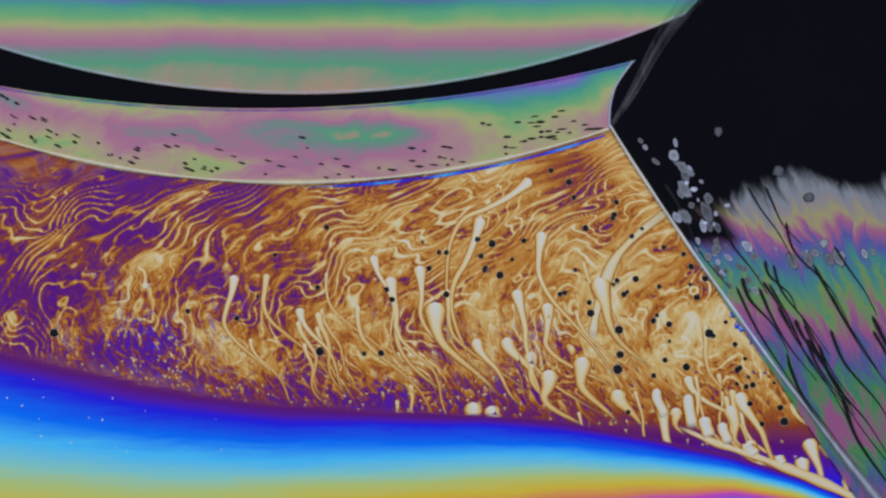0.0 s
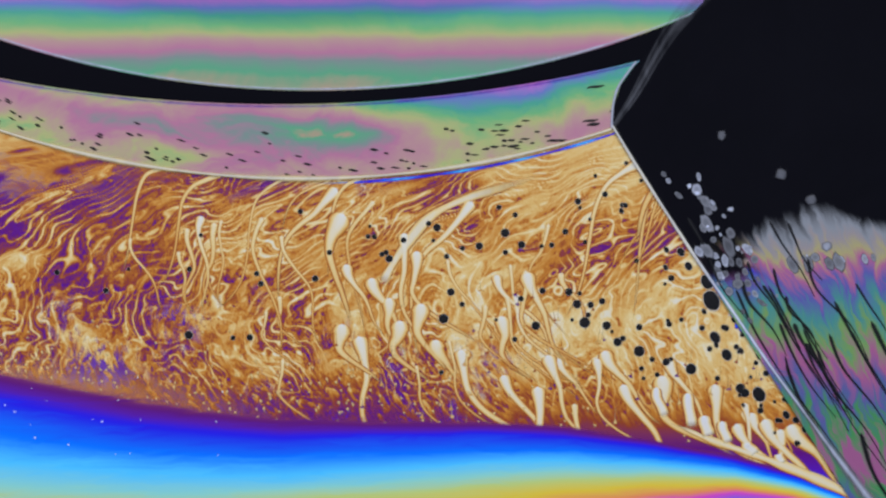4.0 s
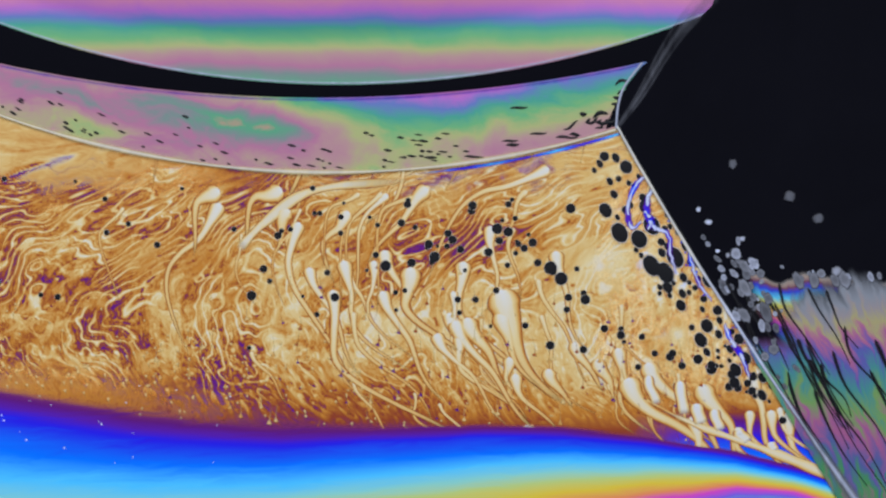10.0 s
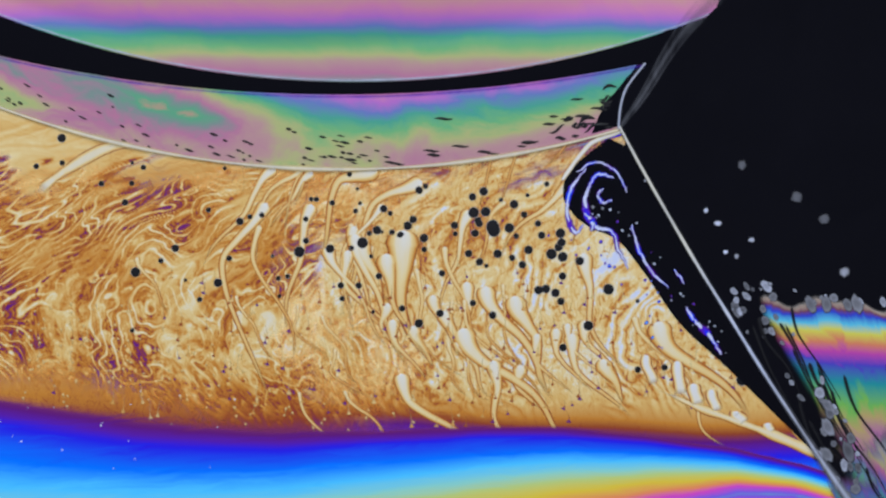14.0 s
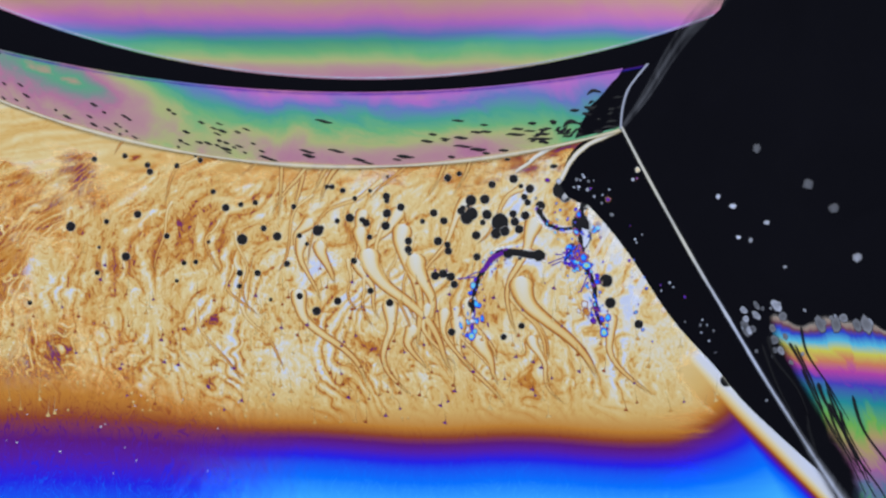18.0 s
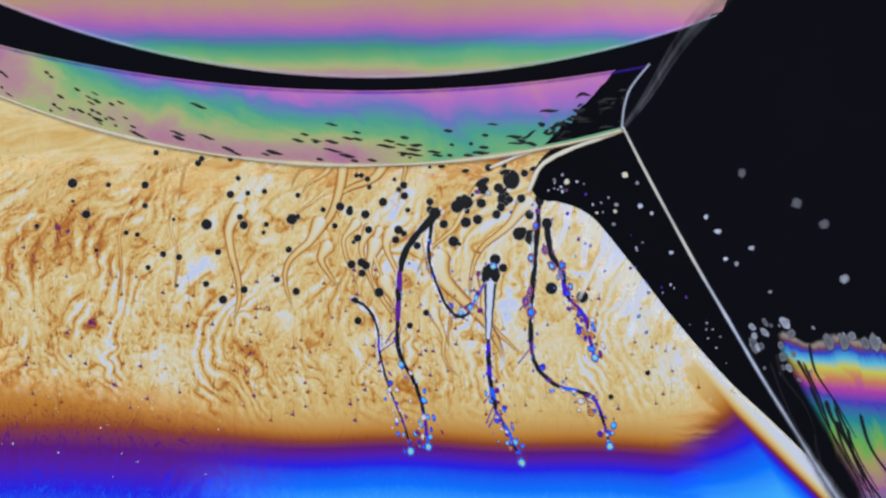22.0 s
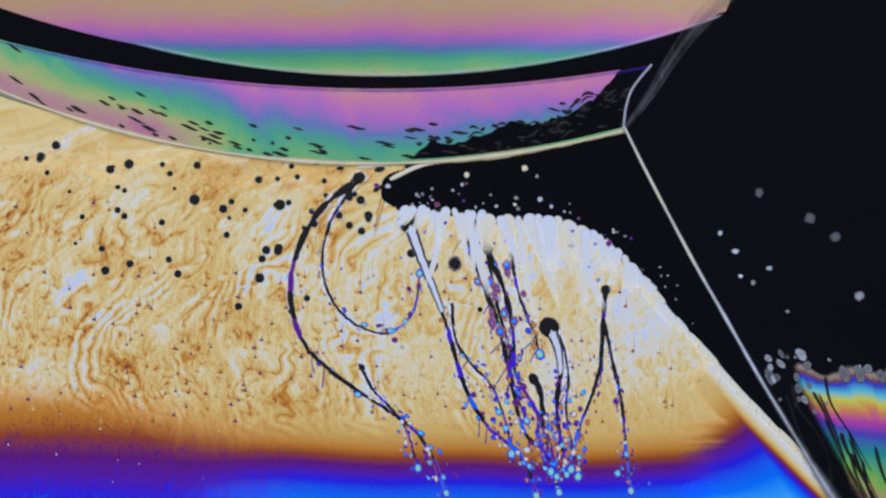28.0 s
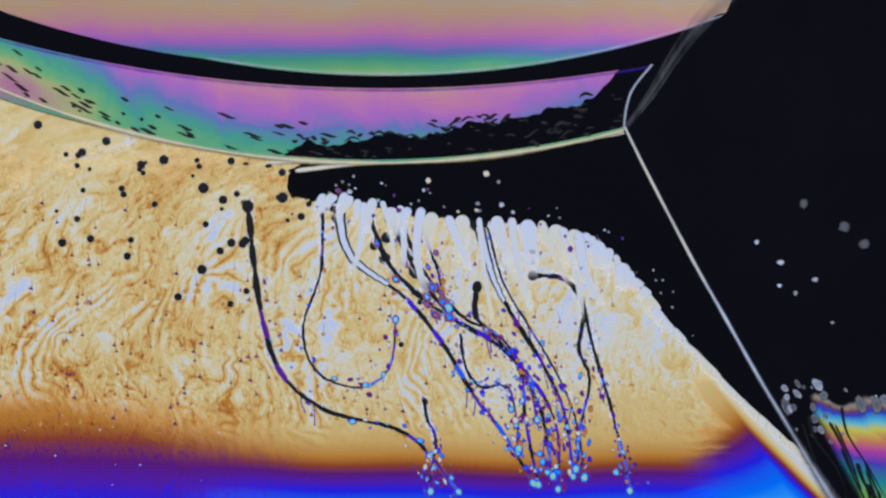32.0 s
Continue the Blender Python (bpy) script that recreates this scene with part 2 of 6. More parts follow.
# ---- how the assembly of films settles: it leans and shifts a little about the vertex ----
VERTEX = (1078, 226)
SETTLE = [(0, 0.0), (3, 0.13), (6, 0.26), (9, 0.43), (13, 0.60), (19, 0.80), (23, 0.88), (28, 0.97), (32, 1.0)]
LEAN, BORDER_LEAN = 4.2, 6.2


def settled(u, v, t, lean=LEAN):
    f = ease(t, SETTLE)[0]
    g = radians(lean * f)
    du, dv = u - VERTEX[0], v - VERTEX[1]
    return (VERTEX[0] + 26 * f + du * math.cos(g) - dv * math.sin(g), VERTEX[1] + 3 * f + du * math.sin(g) + dv * math.cos(g), lean * f)


def settle(ob, u, v, depth, lean=LEAN):
    rows = []
    for t, f in SETTLE:
        x, y, g = settled(u, v, t, lean)
        rows.append((t, sheet_pose(x, y, depth, g)))
    MOVES.append((ob, rows))


def carry(ob, depth, rows):
    """Rows of seconds, u, v, turn."""
    MOVES.append((ob, [(t, sheet_pose(u, v, depth, g)) for t, u, v, g in rows]))


# ---- the flow in the main film ----
PACE = [(0, 1.0), (6, 1.0), (12, 0.9), (17, 0.75), (23, 0.68), (28, 0.5), (32, 0.42)]


def flow(u, v, t):
    """Drift of the film, plan units a second: leftwards in the middle, back to the right along the top, up along the far end."""
    rise = (v - 362) / 130
    vx = -58 * max(-1.5, min(1.0, rise))
    vy = -7.0
    if u < 420:
        vy -= 26 * min(1, (420 - u) / 300) * max(0.0, 1 - abs(rise - 0.4) / 1.8)
    if u > 840 and v > 250 and t < 16:
        k = min(1, (u - 840) / 190) * ease(t, [(0, 1), (12, 1), (16, 0.2), (32, 0)])[0]
        vx = vx * (1 - k) + k * ease(v, [(250, 110), (330, 80), (370, 10), (425, -30), (502, -65), (553, -95), (700, -120)])[0]
        vy = vy * (1 - k * k) - k * k * ease(v, [(250, 20), (330, 60), (400, 100), (553, 78), (640, 50), (760, 30)])[0]
    elif u > 880 and v > 300:
        k = min(1, (u - 880) / 250)
        vx -= 62 * k * min(1, max(0, rise))
        vy -= 62 * k * min(1, max(0, rise + 0.3))
    if v < 300:
        vy = -4.0 if u < 600 else -0.13 * abs(vx)
    if v > 640:
        vy = min(vy, -8)
    p = ease(t, PACE)[0]
    return vx * p, vy * p


def drift(u, v, t0, step=2.0, lift=0.0):
    """Rows t, u, v of what passes u, v at t0."""
    def run(sign):
        x, y, t, out = u, v, t0, {}
        while 0 <= t <= 32:
            nxt = t + sign * 0.125
            a, b = flow(x, y, t)
            if x < 800:
                b -= lift * (3.0 if y < 335 else 1.0)
            x, y, t = x + sign * 0.125 * a, y + sign * 0.125 * b, nxt
            x, y = max(-500, min(1900, x)), max(90, min(900, y))
            if abs(t / step - round(t / step)) < 1e-6:
                out[round(t, 3)] = (x, y)
        return out
    t0 = round(t0 * 8) / 8
    rows = run(-1)
    rows.update(run(1))
    rows[t0] = (u, v)
    return [(t, *rows[t]) for t in sorted(rows) if 0 <= t <= 32]


# ---- eddies: convection of thin film that rises from the foot and of thick drops that sink ----
NX, NY, CELL = 760, 350, 1.65


def sample(f, x, y):
    x, y = np.mod(x, NX), np.clip(y, 0, NY - 1.001)
    i, j = x.astype(np.int32), y.astype(np.int32)
    fx, fy = (x - i).astype(np.float32), (y - j).astype(np.float32)
    i0, i1, o, g = i % NX, (i + 1) % NX, j * NX, f.ravel()
    return (g[o + i0] * (1 - fx) + g[o + i1] * fx) * (1 - fy) + (g[o + NX + i0] * (1 - fx) + g[o + NX + i1] * fx) * fy


def smooth_noise(rng, size):
    kx, ky = np.fft.rfftfreq(NX)[None, :], np.fft.fftfreq(2 * NY)[:, None]
    f = np.fft.rfft2(rng.standard_normal((2 * NY, NX))) * np.exp(-(kx ** 2 + ky ** 2) * (size * math.pi) ** 2 / 2)
    a = np.fft.irfft2(f, (2 * NY, NX))[:NY]
    return (a / a.std()).astype(np.float32)


def convect(steps=190, pull=0.42, drag=0.90):
    rng = np.random.default_rng(3)
    kx, ky = 2 * np.pi * np.fft.rfftfreq(NX)[None, :], 2 * np.pi * np.fft.fftfreq(2 * NY)[:, None]
    k2 = kx ** 2 + ky ** 2
    k2[0, 0] = 1
    visc = np.exp(-0.25 * k2) * drag
    gx, gy = np.meshgrid(np.arange(NX, dtype=np.float32), np.arange(NY, dtype=np.float32))
    b = np.clip(0.26 * smooth_noise(rng, 6), -0.5, 0.7)
    spin = np.zeros((NY, NX), np.float32)
    psi0 = smooth_noise(rng, 34) * 3.0 + smooth_noise(rng, 13) * 0.8
    fade = np.clip(np.minimum(gy, NY - 1 - gy) / 25, 0, 1) ** 2
    u0 = (np.roll(psi0, -1, 0) - np.roll(psi0, 1, 0)) / 2 * fade
    v0 = -(np.roll(psi0, -1, 1) - np.roll(psi0, 1, 1)) / 2 * fade
    # thin film is let in along the foot and here and there above it
    n = 170
    sx, sr = rng.uniform(0, NX, n), rng.uniform(1.1, 2.8, n) * rng.choice([1, 1, 1, 1.8], n)
    sy = np.where(np.arange(n) < 90, NY - 22, rng.uniform(90, NY - 40, n))
    sp, sf = rng.uniform(0, 6.28, n), rng.uniform(0.05, 0.16, n)
    m = 110
    tx, ty, tr, tp, tf = rng.uniform(0, NX, m), rng.uniform(20, 260, m), rng.uniform(1.2, 2.4, m), rng.uniform(0, 6.28, m), rng.uniform(0.03, 0.1, m)

    def blob(x, y, r):
        j, i = int(y), int(x)
        jj, ii = np.arange(j - 7, j + 8), np.arange(i - 7, i + 8)
        return np.ix_(jj, ii % NX), np.exp(-(((ii - i)[None, :] ** 2 + (jj - j)[:, None] ** 2) / r ** 2) ** 2)
    for s in range(steps):
        for q in range(n):
            if math.sin(s * sf[q] + sp[q]) > (0.0 if sy[q] > NY - 30 else 0.55):
                at, g = blob(sx[q] + 5 * math.sin(s * 0.03 + q), sy[q], sr[q])
                b[at] = np.maximum(b[at], g)
        for q in range(m):
            if math.sin(s * tf[q] + tp[q]) > 0.8:
                at, g = blob(tx[q], ty[q], tr[q])
                b[at] = np.minimum(b[at], 0.1 - g)
        spin = spin - pull * (np.roll(b, -1, 1) - np.roll(b, 1, 1)) / 2
        f = np.fft.rfft2(np.concatenate([spin, -spin[::-1]], 0)) * visc
        psi = f / k2
        u = np.fft.irfft2(1j * ky * psi, (2 * NY, NX))[:NY].astype(np.float32) + u0
        v = np.fft.irfft2(-1j * kx * psi, (2 * NY, NX))[:NY].astype(np.float32) + v0
        spin = np.fft.irfft2(f, (2 * NY, NX))[:NY].astype(np.float32)
        px, py = gx - u, gy - v
        nb = sample(b, px, py)
        c = nb + 0.5 * (b - sample(nb, gx + u, gy + v))
        b = np.clip(c, -1.0, 1.0).astype(np.float32) * 0.9985
        spin = sample(spin, px, py)
    return b


EDDY = convect()


def softened(f, size):
    kx, ky = np.fft.rfftfreq(NX)[None, :], np.fft.fftfreq(2 * NY)[:, None]
    g = np.fft.rfft2(np.concatenate([f, f[::-1]], 0)) * np.exp(-(kx ** 2 + ky ** 2) * (size * math.pi) ** 2 / 2)
    a = np.fft.irfft2(g, (2 * NY, NX))[:NY]
    return (a / a.std()).astype(np.float32)


SOFT = softened(EDDY, 7)
BROAD = smooth_noise(np.random.default_rng(17), 34)


def curve(x, rows):
    r = np.array(rows)
    return np.interp(x, r[:, 0], r[:, 1])


def field_patch(name, depth, us, vs, thick, amp, cover, material):
    """A fine grid of film over us x vs (plan units), with its values as arrays."""
    k = scale_at(depth)
    nu, nv = len(us), len(vs)
    uu, vv = np.meshgrid(us, vs)
    co = np.stack([uu * k, np.zeros_like(uu), -vv * k], -1).reshape(-1, 3).astype(np.float32)
    o = (np.arange(nv - 1)[:, None] * nu + np.arange(nu - 1)[None, :]).ravel()
    quads = np.stack([o, o + nu, o + nu + 1, o + 1], -1).astype(np.int32)
    me = bpy.data.meshes.new(name)
    me.vertices.add(len(co))
    me.vertices.foreach_set("co", co.ravel())
    me.loops.add(quads.size)
    me.loops.foreach_set("vertex_index", quads.ravel())
    me.polygons.add(len(quads))
    me.polygons.foreach_set("loop_start", np.arange(0, quads.size, 4, dtype=np.int32))
    me.update(calc_edges=True)
    for key, value in (("thick", thick), ("amp", amp), ("cover", cover)):
        a = me.attributes.new(key, "FLOAT", "POINT")
        a.data.foreach_set("value", np.ascontiguousarray(np.broadcast_to(value, uu.shape), dtype=np.float32).ravel())
    me.materials.append(material)
    return me


# ---- studio ----
def studio():
    bm = bmesh.new()
    rows = []
    for i in range(25):
        g = math.pi * (i / 24 - 0.5) * 1.1
        rows.append([bm.verts.new((0.055 * math.sin(g), 0.012 + 0.030 * math.cos(g), z)) for z in (-0.032, -0.011, 0.011, 0.032)])
    for a, b in zip(rows, rows[1:]):
        for j in range(3):
            bm.faces.new((a[j], b[j], b[j + 1], a[j + 1]))
    me = bpy.data.meshes.new("backdrop")
    bm.to_mesh(me)
    me.materials.append(M_FLOCK)
    tagged(new("backdrop", me), "curved black flocked studio backdrop behind the soap films", "backdrop", kind="structure")


studio()


# ---- main film ----
def wave(u):
    return 8 * math.sin(u / 170) + 5 * math.sin(u / 61 + 1)


def sweep(v):
    """How far a strand that rises from the foot has been carried sideways at height v."""
    rows = [(150, 760), (210, 540), (290, 330), (330, 210), (400, 75), (460, 5), (520, -42), (600, -55), (680, -22), (740, 30), (905, 90)]
    return (curve(v - 40, rows) + curve(v - 20, rows) + curve(v, rows) + curve(v + 20, rows) + curve(v + 40, rows)) / 5


def main_film():
    """Long sheet that streams leftwards past the border; it comes out ever thinner."""
    depth = 0.0
    ob = thing("main_soap_film", None, Matrix(), "flat soap film with swirling gold, purple and cream eddies", "soap film")
    vs = np.concatenate([np.arange(210, 760, 1.65), np.arange(760, 905, 6.0)])
    for name, label, ua, ub in (("purple_reach", "purple and amber eddies", -20, 700), ("amber_reach", "amber and cream eddies", 700, 1400), ("gold_reach", "gold and cream eddies", 1400, 2150)):
        us = np.linspace(ua, ub, round((ub - ua) / 1.65) + 1)
        u, v = np.meshgrid(us, vs)
        bent = u - sweep(v)
        b = sample(EDDY, bent / CELL + 30 * np.sin(u / 900), (v - 185) / CELL) * curve(v, [(200, 1), (690, 1), (735, 0), (900, 0)])
        soft = sample(SOFT, bent / CELL * 0.9 + 30 * np.sin(u / 900), (v - 185) / CELL)
        sway = 14 * np.sin(v / 47 + u / 90)
        thin = sample(EDDY, 2.3 * (bent + sway) / CELL + 211, (v - 185) / CELL * 0.6 + 95)
        tiny = sample(EDDY, 3.0 * (bent + 0.7 * sway) / CELL + 511, (v - 520) / CELL * 1.5 + 50)
        thin = thin + (tiny - thin) * curve(v, [(210, 0), (480, 0), (600, 1), (905, 1)])
        share = curve(v, [(210, 0.25), (400, 0.25), (560, 0.8), (680, 1.5), (720, 1.0), (760, 0.0), (905, 0.0)])
        wide = sample(BROAD, u / 2.6, (v - 185) / 2.6)
        calm = curve(v, [(640, 1), (725, 0), (905, 0)])
        strands = np.sin(2 * math.pi * (bent / 21 + 2.0 * b + 0.9 * wide + 0.7 * np.sin(v / 58 + u / 210))) * curve(v, [(250, 0.4), (420, 0.8), (560, 1.0), (700, 0.9), (740, 0), (905, 0)])
        nest = np.sin(2 * math.pi * (3.4 * b + 0.25 * wide + bent / 70)) * np.clip(np.abs(b) * 5 + 0.25, 0, 1) * calm
        b = np.clip(curve(v, [(210, 1.15), (480, 1.1), (600, 0.5), (680, 0.25), (740, 0.2)]) * b + 0.5 * share * thin, -1, 1)
        base = curve(u, [(-250, 0.42), (150, 0.41), (350, 0.39), (650, 0.365), (950, 0.34), (1200, 0.31), (1600, 0.28), (2150, 0.275)])
        gain = curve(u, [(-250, 0.27), (500, 0.27), (900, 0.26), (1400, 0.22), (2000, 0.15), (2800, 0.10)])
        sink = curve(u, [(-250, 0.14), (1000, 0.22), (2800, 0.32)])
        early = np.clip(1 - np.maximum(0, u) / 1300, 0, 1)
        sag = curve(v, [(150, 0.05), (330, 0.05), (400, 0.01), (440, 0.0), (560, 0.015), (660, 0.025), (740, 0.01), (840, 0)]) * early + curve(v, [(440, 0), (540, 0.014), (640, 0.026), (700, 0.02), (740, 0)]) * curve(u, [(300, 0.0), (700, 1), (1400, 1), (1800, 0.0)]) + curve(v, [(500, 0), (590, 0.0), (660, 0.016), (715, 0.06), (755, 0.11), (790, 0.155), (825, 0.205), (860, 0.255), (905, 0.31)])
        # nested filaments: thin pale lines, with thicker film between them
        phase = bent / 34 + 0.42 * soft + 1.2 * sample(BROAD, u / 1.7 + 40, (v - 185) / 2.4) + 0.3 * np.sin(v / 37 + u / 120)
        off = np.abs(phase - np.round(phase))
        patchy = np.clip(0.7 + 0.5 * sample(BROAD, u / 0.9 + 210, (v - 185) / 1.3), 0.1, 1.3) * curve(v, [(210, 0.5), (300, 0.8), (420, 1), (640, 1), (700, 0.5), (740, 0), (905, 0)]) * curve(u, [(-250, 1), (1400, 1), (2150, 0.6)])
        lines = patchy * (-0.15 * np.exp(-(off / 0.085) ** 2) + 0.06 * np.exp(-((off - 0.2) / 0.06) ** 2) + 0.06 * np.exp(-((off - 0.5) / 0.12) ** 2)) - 0.018 * soft * calm
        thick = base + sag - np.where(b > 0, gain, sink) * curve(v, [(210, 0.45), (420, 0.5), (560, 0.75), (680, 0.9)]) * b + gain * (0.04 * strands - 0.12 * wide * calm + 0.1 * nest) + lines
        thick = thick - calm * 0.85 * np.clip(thick - 0.445, 0, 1) + 0.7 * np.clip(0.19 - thick, 0, 1)
        part(name, field_patch(name, depth, us, vs, thick, 0.045 * gain * (0.1 + 0.9 * calm), 1.0, M_MAIN), ob, None, label)
    rows = [(0, 0, 0), (4, -240, 0), (8, -460, 0), (12, -660, 0), (16, -830, 0), (20, -970, 0), (24, -1100, 0), (28, -1210, 0), (32, -1300, 0)]
    carry(ob, depth, [(t, u, v, 0) for t, u, v in rows])


FOOT = [(580, 0.20), (630, 0.22), (670, 0.25), (700, 0.285), (725, 0.335), (747, 0.405), (765, 0.47), (785, 0.53), (805, 0.57), (835, 0.61), (900, 0.67), (1000, 0.70)]


def purple_foot():
    """Purple film between the rising strands, which sinks back to the foot."""
    depth = -0.020
    us, vs = np.arange(-60, 1240, 1.8), np.arange(320, 830, 1.8)
    u, v = np.meshgrid(us, vs)
    bent = u - 0.0022 * (v - 540) ** 2
    b = sample(EDDY, 1.25 * (bent + 12 * np.sin(v / 47 + u / 90)) / CELL + 150, (v - 300) / CELL * 0.8 + 40)
    tiny = sample(EDDY, 2.6 * (bent + 9 * np.sin(v / 37 + u / 70)) / CELL + 411, (v - 470) / CELL * 1.4 + 30)
    wide = sample(BROAD, u / 2.0 + 140, (v - 185) / 2.2)
    strands = np.sin(2 * math.pi * (bent / 26 + 2.0 * b + 0.8 * wide + 0.6 * np.sin(v / 50 + u / 160)))
    cover = np.maximum(curve(v, [(470, -0.1), (540, 0.2), (600, 0.42), (660, 0.62), (710, 0.8), (760, 1), (830, 1)]), curve(v, [(320, 0), (380, 0.38), (560, 0.42), (830, 0.5)]) * curve(u, [(-60, 1), (250, 0.9), (620, 0.2), (800, 0)])) * curve(u, [(-60, 1.2), (350, 1.05), (800, 0.95), (1000, 0.6), (1200, 0.0), (1240, 0)])
    cover = cover + 0.14 * wide - 0.2 * np.clip(strands, 0, 1) - 0.9 * np.clip(b, 0, 1) - 0.55 * np.clip(tiny, 0, 1)
    thick = 0.44 + 0.012 * wide + 0.04 * curve(v, [(470, 0), (640, 0.2), (760, 1), (830, 1.2)]) - 0.12 * np.clip(tiny, 0, 1) - 0.06 * np.clip(strands, 0, 1) * (v < 740)
    ob = thing("purple_foot_film", None, Matrix(), "purple soap film threaded by gold strands above the blue foot", "soap film")
    for name, a, b in (("far_reach", 0, 361), ("near_reach", 360, len(us))):
        part(name, field_patch(name, depth, us[a:b], vs, thick[:, a:b], 0.012, cover[:, a:b], M_HAZE), ob)
    pane(ob)
    carry(ob, depth, [(0, 0, 0, 0), (2, -45, 22, -0.5), (4, -95, 66, -1.2), (6, -140, 112, -2), (8, -180, 200, -2.5), (10, -220, 340, -3), (12, -220, 540, -3), (32, -240, 700, -3)])


def thinning():
    """Thinner film that follows from the border: gold at its ragged front, cream and white behind."""
    depth = -0.016
    ob = thing("thinning_film", None, Matrix(), "thin gold and cream soap film with soft white swirls", "soap film")
    vs = np.concatenate([np.arange(210, 760, 1.65), np.arange(760, 965, 5.0)])
    for name, label, ua, ub in (("gold_front", "ragged gold front", 0, 700), ("cream_middle", "gold and cream swirls", 700, 1500), ("white_rear", "cream and bluish white swirls", 1500, 2300)):
        us = np.linspace(ua, ub, round((ub - ua) / 1.65) + 1)
        u, v = np.meshgrid(us, vs)
        bent = u - 0.45 * sweep(v)
        calm = curve(v, [(680, 1), (750, 0), (905, 0)])
        b = sample(EDDY, bent / CELL / 1.2 + 333, (v - 185) / CELL)
        thin = sample(EDDY, 2.0 * (bent + 14 * np.sin(v / 37 + u / 90)) / CELL + 97, (v - 185) / CELL * 1.25 % (NY - 70) + 30)
        wide = sample(BROAD, u / 2.2 + 300, (v - 185) / 2.6) * calm
        tiny = sample(EDDY, 2.7 * (bent + 10 * np.sin(v / 37 + u / 90)) / CELL + 47, (v - 500) / CELL * 1.5 + 40)
        thin = thin + (tiny - thin) * curve(v, [(210, 0), (500, 0), (620, 1), (905, 1)])
        strands = np.sin(2 * math.pi * (bent / 20 + 2.2 * b + 0.9 * sample(BROAD, u / 2.2 + 60, (v - 185) / 2.6) + 0.7 * np.sin(v / 58 + u / 210))) * curve(v, [(250, 0.3), (420, 0.8), (560, 1.0), (690, 0.8), (740, 0), (905, 0)])
        b = np.clip(b * curve(v, [(210, 1), (500, 1), (640, 0.5), (740, 0.4)]) + thin * curve(v, [(210, 0.35), (520, 0.6), (680, 0.9), (905, 0.9)]), -1, 1) * calm
        base = curve(u, [(0, 0.29), (500, 0.262), (1000, 0.235), (1400, 0.205), (1750, 0.182), (2300, 0.168)])
        gain = curve(u, [(0, 0.12), (700, 0.12), (1300, 0.09), (2300, 0.075)])
        sink = curve(v, [(210, 0.12), (480, 0.2), (700, 0.34)])
        foot = curve(v, [(610, 0), (715, 1), (905, 1)])
        goal = curve(v + curve(u, [(0, 0), (400, -10), (700, -22), (1000, -38), (1300, -45), (2300, -42)]) + 5 * np.sin(u / 150) + 3 * np.sin(u / 57 + 1), FOOT)
        # rising fingers: a white middle, and a dark seam of thicker film between two of them
        phase = bent / 30 + 0.26 * sample(SOFT, bent / CELL / 1.1 + 333, (v - 185) / CELL) + 0.75 * sample(BROAD, u / 1.9 + 60, (v - 185) / 2.8) + 0.3 * np.sin(v / 41 + u / 130)
        off = np.abs(phase - np.round(phase))
        patchy = np.clip(0.55 + 0.6 * sample(BROAD, u / 0.9 + 400, (v - 185) / 1.2), 0, 1.3)
        zone = curve(v, [(250, 0.15), (380, 0.5), (480, 1), (690, 0.9), (735, 0.25), (760, 0), (905, 0)]) * curve(u, [(0, 0.8), (400, 1), (1350, 1), (1550, 0.5), (1750, 0.3), (2300, 0.2)]) * patchy
        fingers = zone * (0.15 * np.exp(-(off / 0.075) ** 2) - 0.09 * np.clip((off - 0.26) / 0.14, 0, 1)) + curve(v, [(420, 0), (560, 0.014), (690, 0.03), (740, 0)])
        thick = base * (1 - foot) + goal * foot - np.where(b > 0, gain, sink) * b - 0.024 * wide + 0.16 * gain * np.sin(24 * b) * np.clip(np.abs(b) * 4, 0, 1) + 0.2 * gain * strands * np.clip(np.abs(strands) + 0.2, 0, 1) + fingers
        thick = thick - calm * 0.8 * np.clip(thick - curve(u, [(0, 0.36), (1100, 0.34), (1450, 0.262), (1750, 0.235), (2300, 0.22)]), 0, 1)
        lobes = sample(BROAD, u / 1.1 + 90, (v - 185) / 2.2) * calm
        cover = curve(u, [(0, -0.1), (300, 0.5), (600, 1.0), (2300, 1.0)]) + (0.16 * lobes + 0.2 * np.clip(b, -0.5, 0.5)) * curve(u, [(0, 0.2), (250, 1), (550, 0), (2300, 0)])
        part(name, field_patch(name, depth, us, vs, thick, 0.20 * gain * (0.1 + 0.9 * calm), cover, M_HAZE), ob, None, label)
    pane(ob)
    carry(ob, depth, [(0, 1500, -40, 0), (6, 1330, -40, 0), (10, 900, -20, 0), (12, 620, -16, 0), (14, 330, -14, 0), (16.5, -30, -14, 0), (19, -260, -4, 0), (21, -360, -2, 0), (24, -480, 2, 0), (28, -620, 22, 0), (32, -720, 36, 0)])


